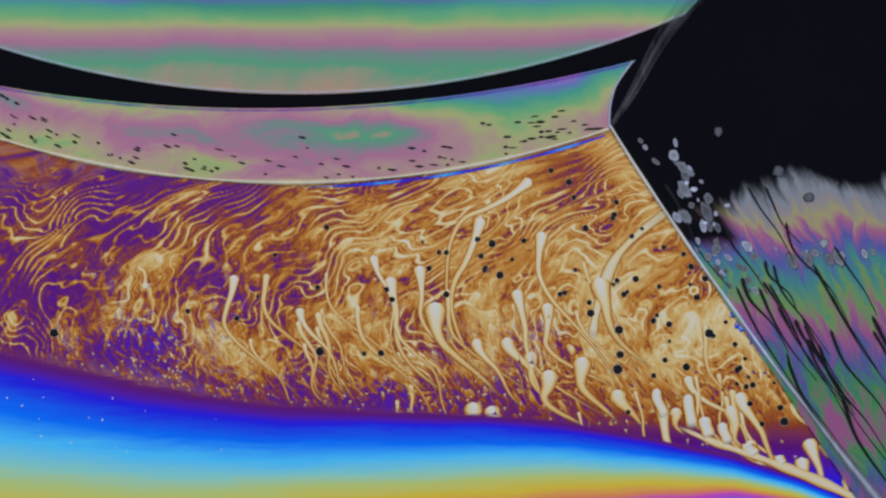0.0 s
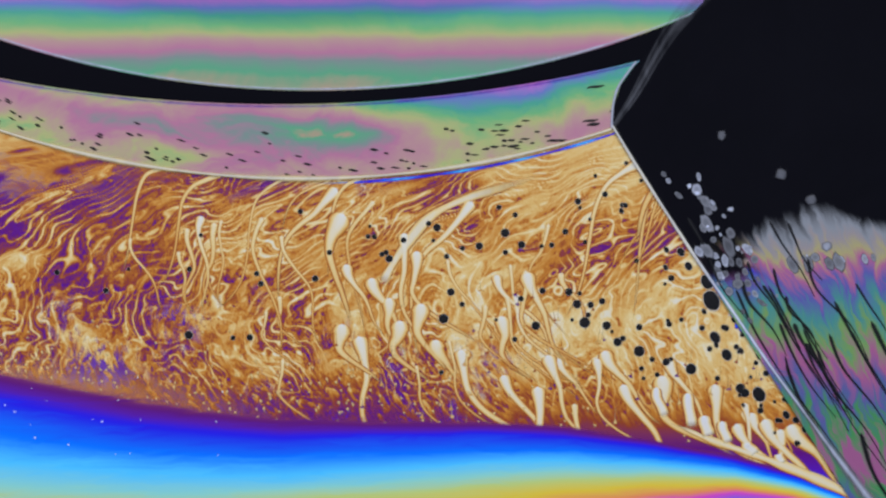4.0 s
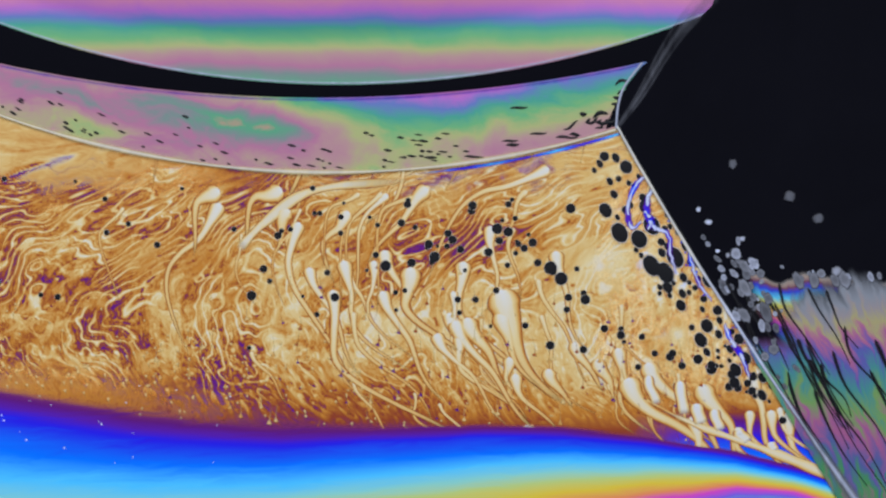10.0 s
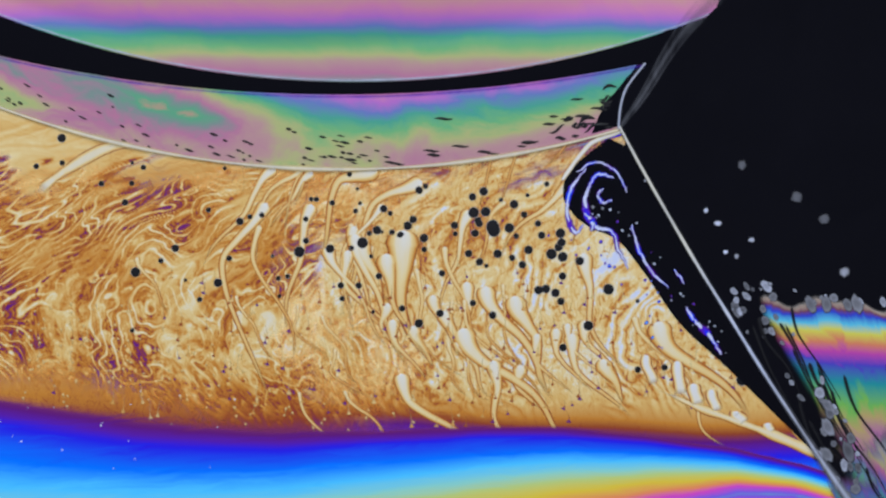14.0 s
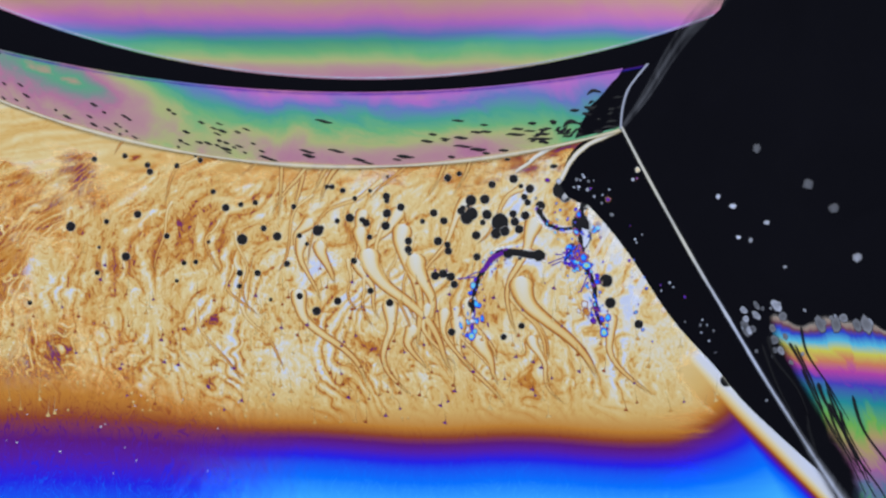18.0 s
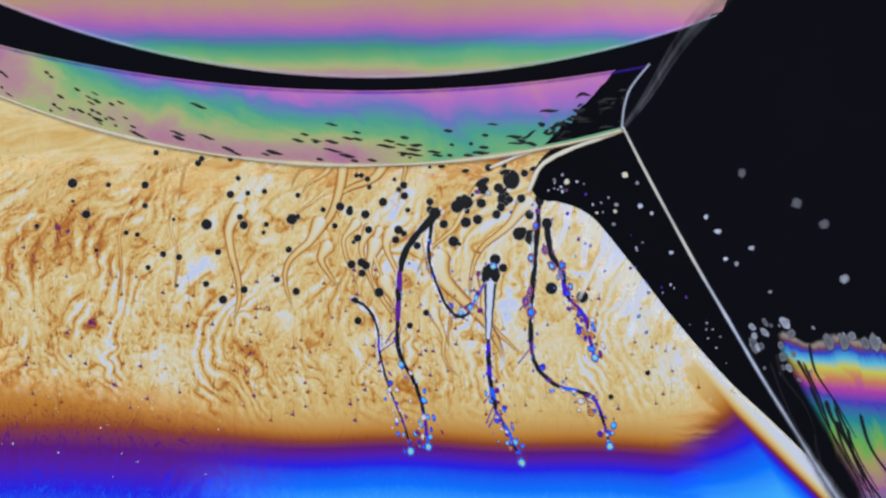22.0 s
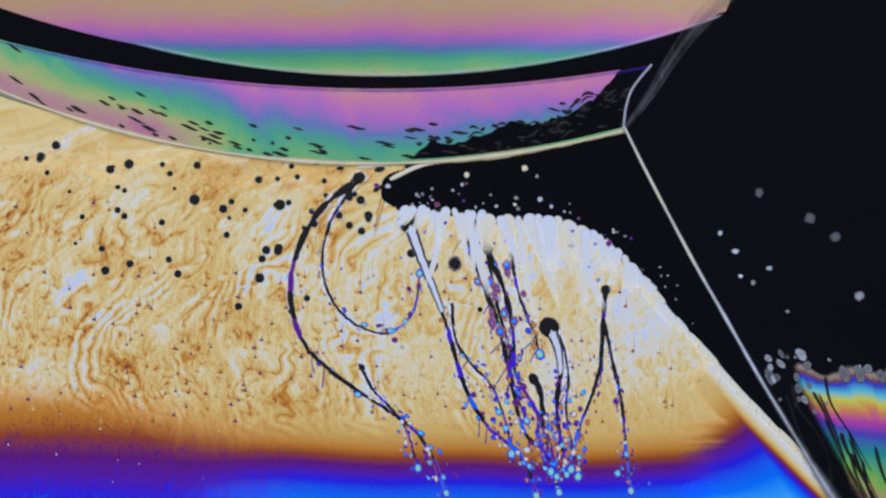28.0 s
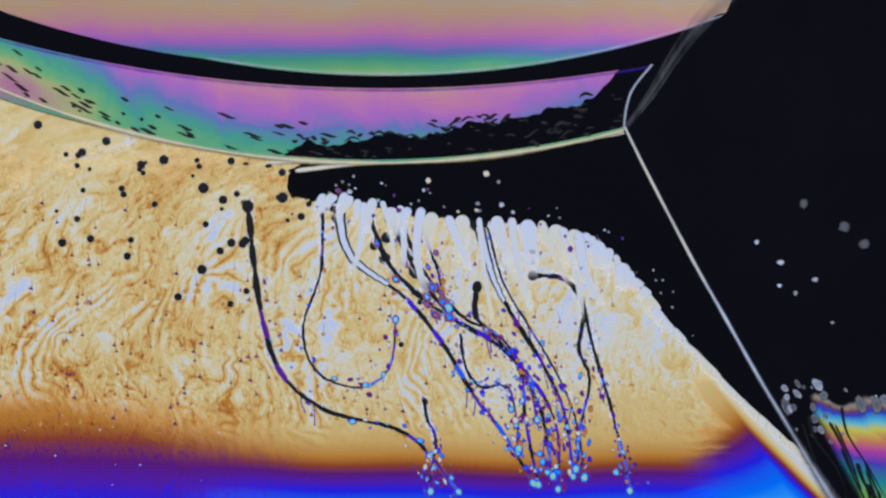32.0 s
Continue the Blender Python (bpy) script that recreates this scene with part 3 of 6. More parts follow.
def upper_stream():
    """Streaks that run back to the right under the collar."""
    depth = -0.022
    ob = thing("streaming_film", None, Matrix(), "thin streaked layer of soap film streaming below the collar", "soap film")
    vs = np.arange(180, 456, 3.0)
    for name, label, ua, ub in (("purple_stream", "purple and amber streaks", -200, 1300), ("gold_stream", "gold streaks", -1000, -200), ("cream_stream", "cream streaks", -2100, -1000)):
        us = np.arange(ua, ub + 1, 4.0)
        u, v = np.meshgrid(us, vs)
        w = v + 0.14 * u
        b = sample(EDDY, 90 + (w - 200) * 0.42, 90 + 140 * (0.5 + 0.5 * np.sin(u / 330 + w / 140)) + 6 * np.sin(u / 47))
        base = curve(u, [(-2100, 0.185), (-1300, 0.22), (-700, 0.265), (-350, 0.305), (0, 0.375), (200, 0.41), (500, 0.44), (1300, 0.42)])
        gain = curve(u, [(-2100, 0.09), (-900, 0.12), (0, 0.16), (1300, 0.17)])
        b = np.clip(1.4 * b, -1, 1)
        cover = curve(v, [(180, 1), (280, 0.85), (320, 0.58), (395, 0.22), (450, 0)]) * curve(u, [(-600, 1.0), (-200, 0.85), (100, 0.8), (350, 0.6), (550, 0.3), (700, 0.0)]) - 0.35 * np.clip(b, 0, 1)
        part(name, field_patch(name, depth, us, vs, base - gain * b, 0.03, cover, M_FLOW), ob, None, label)
    pane(ob)
    carry(ob, depth, [(0, 0, 0, 0), (6, 330, 0, 0), (12, 620, -10, 0), (18, 860, -20, 0), (24, 1080, -30, 0), (32, 1320, -40, 0)])


def low_band():
    """The thick foot of the film: brown, purple, blue, cyan, yellow, one below the other."""
    depth = -0.058
    pu, pv = 1300, 800
    rows = [(-140, 0.40, 0.0), (-95, 0.405, 0.08), (-65, 0.42, 0.22), (-42, 0.435, 0.5), (-28, 0.45, 0.85), (-10, 0.49, 1), (8, 0.535, 1), (40, 0.565, 1), (75, 0.605, 1), (115, 0.655, 1), (150, 0.70, 1),
            (180, 0.745, 1), (215, 0.79, 1), (260, 0.83, 1), (300, 0.87, 1), (345, 0.92, 1), (420, 0.97, 1), (520, 0.93, 1)]

    def bound(u):
        return ease(u, [(-400, 585), (0, 655), (250, 712), (500, 742), (700, 748), (850, 750), (1000, 762), (1150, 782), (1300, 815), (1420, 852), (1560, 905), (1900, 1080)])[0]

    def band(name, label, i0, i1):
        def pos(a, b):
            u = -400 + 2200 * a
            d = rows[i0 + round(b * (i1 - i0))][0]
            w = ease(u, [(-400, 1.3), (0, 1.0), (250, 0.8), (500, 0.62), (900, 0.46), (1100, 0.34), (1300, 0.17), (1400, 0.12), (1800, 0.1)])[0] if d > 0 else ease(u, [(-400, 1.0), (300, 0.8), (600, 0.5), (900, 0.32), (1200, 0.2), (1800, 0.15)])[0]
            return u - pu, bound(u) + d * w + wave(u) * 0.15 - pv, 0

        def val(a, b):
            _, thick, cover = rows[i0 + round(b * (i1 - i0))]
            return thick, 0.02, cover
        part(name, patch(name, depth, 110, i1 - i0, pos, val, M_BAND), ob, None, label)
    ob = thing("banded_film_foot", None, Matrix(), "thick lower soap film in smooth purple, blue, cyan and yellow bands", "soap film")
    band("brown_band", "amber brown band", 0, 3)
    band("purple_band", "deep purple band", 3, 6)
    band("blue_band", "bright blue band", 6, 9)
    band("cyan_band", "pale cyan band", 9, 11)
    band("yellow_band", "yellow and orange band", 11, len(rows) - 1)
    pane(ob)
    carry(ob, depth, [(0, pu, pv, 0), (6, pu, pv - 2, -2.5), (9, pu, pv - 6, -3.2), (13, pu, pv - 14, -4.2), (14.5, pu, pv - 10, -4.5), (16.5, pu, pv + 200, -6.0), (24, pu, pv + 260, -8.0), (32, pu, pv + 280, -8.0)])



def brown_foot():
    """Broad amber to purple foot of the film where it runs out to the far end."""
    depth = -0.0205
    us, vs = np.arange(-60, 784, 4.0), np.arange(561, 915, 3.0)
    u, v = np.meshgrid(us, vs)
    thick = curve(v - 0.03 * u + 4 * np.sin(u / 90), [(560, 0.25), (620, 0.295), (680, 0.335), (715, 0.365), (745, 0.41), (775, 0.45), (805, 0.485), (850, 0.54), (915, 0.60)])
    cover = curve(v, [(560, 0), (640, 0.4), (690, 0.68), (730, 0.9), (770, 1), (915, 1)]) * curve(u, [(-60, 1), (100, 0.95), (780, 0)])
    ob = thing("amber_foot_film", None, sheet_pose(0, 0, depth), "amber, brown and purple foot of the thinning film", "soap film")
    for name, label, a, b in (("amber_band", "amber band", 0, 61), ("purple_band", "brown and purple band", 60, 85), ("indigo_band", "indigo band", 84, len(vs))):
        part(name, field_patch(name, depth, us, vs[a:b], thick[a:b], 0.008, cover[a:b], M_HAZE), ob, None, label)
    pane(ob)
    carry(ob, depth, [(0, 0, 0, 0), (17, 0, 0, 0), (20, 0, 8, 0), (24, 0, 24, 0), (28, 0, 32, 0), (32, 0, 38, 0)])


def corner():
    """The thick foot turns down beside the border: its bands fold round the white edge of the black wedge."""
    depth = -0.052
    us, vs = np.arange(1080, 1640, 4.0), np.arange(560, 1010, 4.0)
    u, v = np.meshgrid(us, vs)
    d = -0.733 * (u - 1205) + 0.681 * (v - 600)
    along = 0.681 * (u - 1205) + 0.733 * (v - 600)
    low = v - 45 + 95 * np.exp(-np.clip(d, 0, 400) / 80) + 4 * np.sin(u / 90)
    goal = curve(low, FOOT)
    side = curve(d / np.clip(1.15 - along / 900, 0.6, 1.2), [(0, 0.12), (14, 0.13), (22, 0.20), (28, 0.28), (34, 0.37), (40, 0.45), (48, 0.54), (62, 0.60), (92, 0.65), (130, 0.70), (190, 0.74)])
    cover = curve(u, [(1080, 0.0), (1320, 1.0), (1700, 1.0)]) * curve(v, [(560, 0), (680, 0.3), (740, 1), (1000, 1)])
    edge = curve(d, [(-40, 0.2), (0, 1.0), (45, 1.0), (80, 0.0)]) * curve(along, [(-20, 0), (60, 1), (900, 1)])
    ob = thing("corner_film", None, Matrix(), "smooth brown, purple and blue bands folding down beside the border", "soap film")
    fold = np.maximum(cover, edge)
    for name, label, a, b in (("gold_fold", "gold and white upper fold", 0, 46), ("purple_fold", "brown and purple fold", 45, 70), ("blue_fold", "blue and cyan fold", 69, len(vs))):
        part(name, field_patch(name, depth, us, vs[a:b], np.minimum(goal, side)[a:b], 0.006, fold[a:b], M_BAND), ob, None, label)
    pane(ob)
    carry(ob, depth, [(0, 380, 330, 0), (12, 360, 310, 0), (14.5, 200, 170, 0), (16, 45, 20, 0), (17, 20, 0, 0), (19, 16, 0, 0), (21, 20, 0, 0), (24, 30, 4, 0), (28, 40, 18, 0), (32, 46, 28, 0)])


main_film()
purple_foot()
thinning()
brown_foot()
corner()
upper_stream()
low_band()


# ---- films above: round bubble wall, dark gap, collar ----
def circle3(p, q, r):
    (ax, ay), (bx, by), (cx, cy) = p, q, r
    d = 2 * (ax * (by - cy) + bx * (cy - ay) + cx * (ay - by))
    ux = ((ax * ax + ay * ay) * (by - cy) + (bx * bx + by * by) * (cy - ay) + (cx * cx + cy * cy) * (ay - by)) / d
    uy = ((ax * ax + ay * ay) * (cx - bx) + (bx * bx + by * by) * (ax - cx) + (cx * cx + cy * cy) * (bx - ax)) / d
    return ux, uy, math.hypot(ax - ux, ay - uy)


COLLAR = circle3((0, 245), (560, 322), (1078, 228))
GAP_LOW = circle3((0, 152), (500, 191), (1110, 110))
GAP_TOP = circle3((0, 86), (560, 167), (1150, 52))


def arc_v(c, u):
    return c[1] + math.sqrt(max(c[2] ** 2 - (u - c[0]) ** 2, 0))


def bubble_wall():
    depth = -0.22

    def pos(a, b):
        u = -500 + 2200 * a
        top = -420
        return u - 600, top + (arc_v(GAP_TOP, u) + 6 - top) * b - 100, 0.8 - (u - 600) ** 2 / 600000 + 70 * (1 - math.exp(-max(0, arc_v(GAP_TOP, u) - 140 - (top + (arc_v(GAP_TOP, u) + 6 - top) * b)) / 260)) * max(0, min(1, (1080 - u) / 300))

    def val(a, b):
        u, v, _ = pos(a, b)
        v += 100
        t = ease(v, [(-420, 0.14), (-190, 0.16), (-110, 0.24), (-60, 0.31), (-35, 0.37), (-15, 0.46), (0, 0.52), (15, 0.60), (40, 0.68), (55, 0.76), (78, 0.83), (95, 0.90), (120, 0.95), (150, 0.96), (185, 0.99), (260, 1.0)])[0]
        return t, 0.06, 1
    ob = thing("bubble_wall", patch("bubble_wall", depth, 60, 60, pos, val, M_TOP), Matrix(),
               "curved bubble wall with soft pink, green and grey bands", "soap bubble")
    rows = []
    for t, d in [(0, 0), (3, 12), (6, 24), (9, 36), (13, 50), (19, 66), (23, 76), (28, 88), (32, 95)]:
        rows.append((t, 600 + 20 * t / 32, 100 + d, 0.6 * t / 32))
    carry(ob, depth, rows)


def gap():
    depth = -0.36

    def pos(a, b):
        u = -400 + 1750 * a
        lo, hi = arc_v(GAP_LOW, u), arc_v(GAP_TOP, u)
        return u - VERTEX[0], hi + (lo - hi) * b - VERTEX[1], 0.2 * math.sin(math.pi * b)
    ob = thing("dark_gap_film", patch("dark_gap_film", depth, 60, 8, pos, lambda a, b: (0.0, 0.0, 1), M_SOLID), Matrix(),
               "black crescent of film between the bubble wall and the collar", "soap film")
    settle(ob, *VERTEX, depth)
    # upper rim of the gap: its shine is painted in as whitish film colour
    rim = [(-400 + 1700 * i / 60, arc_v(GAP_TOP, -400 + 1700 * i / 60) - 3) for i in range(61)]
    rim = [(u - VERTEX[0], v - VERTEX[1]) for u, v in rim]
    part("upper_rim", ribbon("upper_rim", depth, rim, lambda s: 5, lambda s, c: (0.10 - 0.03 * c, 0, 0.55 - 0.4 * abs(c)), M_PIECE, 0.06), ob, pose(0, -0.000006, 0), "pale rim, its shine painted in the film colour")
    fringe = [(-400 + 1520 * i / 60, arc_v(GAP_LOW, -400 + 1520 * i / 60) + 4) for i in range(61)]
    fringe = [(u - VERTEX[0], v - VERTEX[1]) for u, v in fringe]

    def colours(s, c):
        return 0.50 + 0.12 * c, 0.01, 0.5 - 0.3 * abs(c)
    part("lower_fringe", ribbon("lower_fringe", depth, fringe, lambda s: 6, colours, M_PIECE, 0.03), ob, pose(0, -0.000006, 0), "thin blue and amber fringe")


def collar():
    depth = -0.28
    cu, cv, r = COLLAR

    def angle(u):
        return math.asin(max(-0.999, min(0.999, (u - cu) / r)))
    a0, a1 = angle(-500), angle(1150) + 0.98

    def pos(a, b):
        g = a0 + (a1 - a0) * a
        rr = r - 135 + 135 * b
        return math.sin(g) * rr, math.cos(g) * rr, 0.3 * math.sin(math.pi * b)

    def val(a, b):
        s = (a0 + (a1 - a0) * a) * r + cu
        top = ease(s, [(-300, 0.20), (500, 0.80), (1000, 0.36), (1300, 0.39), (1600, 0.36), (1800, 0.33), (2400, 0.32), (3000, 0.28)])[0]
        mid = ease(s, [(-300, 0.95), (200, 0.78), (700, 0.98), (850, 0.66), (1150, 0.60), (1450, 0.57), (1650, 0.48), (1850, 0.45), (2200, 0.45), (3000, 0.44)])[0]
        low = ease(s, [(-300, 0.70), (500, 0.76), (900, 0.72), (1200, 0.79), (1450, 0.79), (1650, 0.60), (1950, 0.61), (3000, 0.62)])[0]
        t = top + (mid - top) * b / 0.45 if b < 0.45 else mid + (low - mid) * min(1, (b - 0.45) / 0.4)
        return t, 0.17 - 0.09 * min(1, max(0, s / 1800)), 1
    ob = thing("collar_film", patch("collar_film", depth, 150, 16, pos, val, M_STRIP), Matrix(),
               "curved collar of pale pink and green film with dark dashes", "soap film")
    # dark dashes carried along with it
    rnd = random.Random(5)
    for i in range(230):
        s = rnd.uniform(-100, 2750)
        b = 1 - abs(rnd.gauss(0, 0.32))
        if b < 0.35:
            continue
        g = (s - cu) / r
        rr = r - 120 + 114 * b
        n = rnd.uniform(3, 9) + (rnd.uniform(0, 9) if 2000 > s > 1050 else 0)
        w = rnd.uniform(1.6, 3.2) * (1.25 if s > 1050 else 1)
        line = [(x * n, 0.15 * n * math.sin(x * 2)) for x in (-1, -0.6, -0.2, 0.2, 0.6, 1)]
        me = ribbon("dash", depth, line, lambda q: w * math.sin(math.pi * (0.08 + 0.84 * q)), lambda q, c: (0.0, 0, 0.9 - 0.5 * abs(c)), M_PIECE, 0.2, (-1, -0.4, 0.4, 1))
        k = scale_at(depth)
        m = Matrix.Translation((math.sin(g) * rr * k, -0.000014, -math.cos(g) * rr * k)) @ Matrix.Rotation(-g, 4, "Y")
        part("dash", me, ob, m)
    slide = [(0, 0), (6, 110), (13, 320), (19, 660), (25, 1020), (32, 1440)]
    rows = []
    for t in range(0, 33, 2):
        x, y, g = settled(cu, cv, t)
        rows.append((t, x, y, g + math.degrees(ease(t, slide)[0] / r)))
    carry(ob, depth, rows)
    # black film that eats into the collar: a wedge at the vertex, then a long tongue
    depth2 = -0.31

    def black_piece(name, label, s0, s1, rise, tips, back, ragged_top):
        def top(x):
            h = ease(x, rise)[0]
            return r - 6 - h - ragged_top * min(1, h / 20) * (math.sin(x / 17) * math.sin(x / 41) + abs(math.sin(x / 9.3)) * math.sin(x / 23))

        def pos2(a, b):
            x = (s1 - s0) * a
            g = (s0 + x - cu) / r
            hi = top(x)
            rr = hi + (r - 6 - hi) * b
            return math.sin(g) * rr, math.cos(g) * rr, 0.1
        film = thing(name, patch(name, depth2 - back, 240, 5, pos2, lambda a, b: (0.0, 0, 1), M_SOLID), Matrix(), label, "black film")
        k = scale_at(depth2)
        for q in range(26 if ragged_top > 4 else 12):
            x = rnd.uniform(15, 420) if ragged_top > 4 else rnd.uniform(-70, 60)
            g, n = (s0 + x - cu) / r, rnd.uniform(5, 15)
            rr = top(max(x, 0)) - rnd.uniform(-2, 16) - (0 if x > 0 else rnd.uniform(0, 30))
            line = [(z * n, 0.35 * n * math.sin(z * 2 + q)) for z in (-1, -0.6, -0.2, 0.2, 0.6, 1)]
            w = rnd.uniform(2, 5)
            me = ribbon("shred", depth2, line, lambda z: w * math.sin(math.pi * (0.08 + 0.84 * z)), lambda z, c: (0.0, 0, 0.95 - 0.5 * abs(c)), M_PIECE, 0.1, (-1, -0.4, 0.4, 1))
            part("shred", me, film, Matrix.Translation((math.sin(g) * rr * k, -0.000003, -math.cos(g) * rr * k)) @ Matrix.Rotation(-g, 4, "Y"))
        rows = []
        for t, tip in tips:
            x, y, g = settled(cu, cv, t)
            rows.append((t, x, y, g + math.degrees((s0 - tip) / r)))
        carry(film, depth2 - back, rows)
    black_piece("black_collar_film", "ragged tongue of black film spreading along the foot of the collar", 560, 1500,
                [(0, 1), (20, 12), (45, 24), (120, 34), (250, 44), (420, 56), (560, 60), (800, 64)],
                [(0, 1260), (12, 1180), (16, 1100), (18, 1060), (20, 1000), (22, 950), (24, 890), (25, 860), (28, 705), (30, 600), (32, 480)], 0.0, 6)
    black_piece("black_collar_wedge", "wedge of black film on the collar beside the vertex", 950, 1400,
                [(0, 2), (12, 16), (40, 44), (80, 76), (130, 104), (170, 128), (450, 132)],
                [(0, 1230), (7, 1120), (9, 1085), (11, 1062), (14, 1042), (17, 1018), (20, 990), (24, 985), (28, 990), (32, 985)], 0.004, 3)
    # pale seam where the collar meets the main film
    seam = [(math.sin(a0 + (angle(1078) - a0) * i / 80) * r, math.cos(a0 + (angle(1078) - a0) * i / 80) * r) for i in range(81)]
    ob3 = thing("collar_seam", ribbon("collar_seam", -0.33, seam, lambda s: 6.5 + 2 * math.sin(s * 31), lambda s, c: (0.15 + 0.12 * abs(c), 0.02, 0.64 - 0.35 * abs(c)), M_PIECE, 0.06), Matrix(),
                "pale liquid seam along the foot of the collar", "plateau border")
    settle(ob3, cu, cv, -0.33)
    # blue line of thicker film just below the seam, which runs out towards the vertex
    blue = []
    for i in range(61):
        g = angle(430) + (angle(1068) - angle(430)) * i / 60
        blue.append((math.sin(g) * (r + 9), math.cos(g) * (r + 9)))
    ob4 = thing("blue_seam_line", ribbon("blue_seam_line", -0.030, blue, lambda s: 4 + 2 * math.sin(s * 3.1) + math.sin(s * 23), lambda s, c: (0.60 - 0.13 * abs(c) + 0.06 * math.sin(s * 37), 0.05, (0.66 - 0.42 * abs(c)) * min(1, s * 3 + 0.1)), M_PIECE, 0.03), Matrix(),
                "thin blue and violet line below the collar", "soap film")
    rows = []
    for t in range(0, 33, 2):
        x, y, g = settled(cu, cv, t)
        rows.append((t, x, y, g + math.degrees(ease(t, [(0, 0), (6, -40), (12, -260), (16, -650), (32, -1100)])[0] / r)))
    carry(ob4, -0.030, rows)


bubble_wall()
gap()
collar()


# ---- dark film beyond the border, with its coloured foot ----
def border_u(v):
    return ease(v, [(-300, 1330), (0, 1236), (60, 1180), (108, 1122), (151, 1092), (186, 1081), (226, 1078), (440, 1221), (640, 1364), (790, 1478), (900, 1566), (1300, 1890)])[0]


def border_at(v, t):
    """Where the border stands at height v, and its lean, at t."""
    best = min((settled(border_u(h), h, t, BORDER_LEAN) for h in range(230, 1700, 5)), key=lambda p: abs(p[1] - v))
    return best[0] + (v - best[1]) * 0.6, best[2]


def far_film():
    depth = -0.41

    def pos(a, b):
        v = -300 + 1500 * b
        u = border_u(v)
        return u + (2500 - u) * a - VERTEX[0], v - VERTEX[1], -2 * ((u + (2500 - u) * a - 1078) / 1000) ** 2
    ob = thing("black_side_film", patch("black_side_film", depth, 30, 90, pos, lambda a, b: (0.004, 0.006, 1), M_SOLID), Matrix(),
               "black soap film, almost too thin to reflect, beyond the border", "black film")
    settle(ob, *VERTEX, depth, BORDER_LEAN)


def cell(parent, depth, rnd, d, off, i):
    k = scale_at(depth)
    r = rnd.choice((2.5, 3.5, 4.5, 6, 8, 10))
    core = rnd.uniform(0.045, 0.085)
    me = disc("cell", depth, r, [(0.3, core, 0.012, 0.6), (0.75, core + 0.01, 0.01, 0.65), (0.92, 0.04, 0, 0.7), (1.0, 0.0, 0, 0.3)], M_PIECE, rnd.uniform(1.0, 2.3), 0.04, 14, i, 0.12)
    m = Matrix.Translation(((0.67 * d + off) * k, -0.000008, -d * k)) @ Matrix.Rotation(radians(-35 + rnd.uniform(-20, 20)), 4, "Y")
    part("cell", me, parent, m, "small pale cell")


def vein(parent, depth, rnd, d, off):
    k = scale_at(depth)
    n, wide = rnd.uniform(90, 260), rnd.choice((3, 4, 5, 7))
    line = curve_through([(0, 0), (0.12 * n + rnd.uniform(-6, 12), n * 0.3), (0.38 * n + rnd.uniform(-10, 10), n * 0.65), (0.62 * n, n)])
    me = ribbon("dark_vein", depth, line, lambda s: (1.4 + wide * (1 - s) ** 1.5) * min(1, s * 12 + 0.15), lambda s, c: (0.01, 0, 0.75 - 0.5 * abs(c)), M_PIECE, 0.03)
    part("dark_vein", me, parent, Matrix.Translation(((0.67 * d + off) * k, -0.00001, -d * k)), "thin black vein")


def far_veil():
    """Pale streaked film that slides off downwards along the border and lays the coloured film bare."""
    depth = -0.53

    def pos(a, b):
        v = 900 * b
        u = 0.67 * v - 4 + 1000 * a
        return u, v - 16 * math.sin(a * 29) * (1 - b), -2 * (u / 1000) ** 2

    def val(a, b):
        d = 900 * b
        t = ease(d, [(0, 0.12), (40, 0.22), (75, 0.32), (95, 0.40), (122, 0.47), (152, 0.55), (190, 0.63), (240, 0.70), (285, 0.78), (340, 0.86), (400, 0.93), (470, 1.0), (600, 0.8), (700, 0.93), (900, 1.0)])[0]
        near = max(0, 1 - a * 1000 / ease(d, [(0, 190), (200, 120), (400, 50), (900, 40)])[0])
        cover = ease(d, [(0, 0.15), (25, 0.5), (55, 0.8), (90, 1.0), (900, 1)])[0] - ease(d, [(0, 0.6), (130, 0.7), (190, 0.0), (900, 0.0)])[0] * min(1, near * 2.2)
        return t, 0.15, cover
    ob = thing("pale_side_film", patch("pale_side_film", depth, 70, 90, pos, val, M_VEIL), Matrix(),
               "pale streaked soap film with faint pink and green", "soap film")
    rnd = random.Random(18)
    for i in range(36):
        d = rnd.uniform(-60, 210)
        cell(ob, depth, rnd, d, rnd.uniform(10, 30 + (380 - d) * 0.2), 60 + i)
    for i in range(12):
        vein(ob, depth, rnd, rnd.uniform(20, 420), rnd.uniform(20, 300))
    carry(ob, depth, [(t, border_at(325 + d, t)[0] + 3, 325 + d, border_at(325 + d, t)[1]) for t, d in [(0, -28), (3, 10), (6, 75), (9, 120), (11, 180), (13, 310), (17, 640), (21, 980), (32, 1400)]])


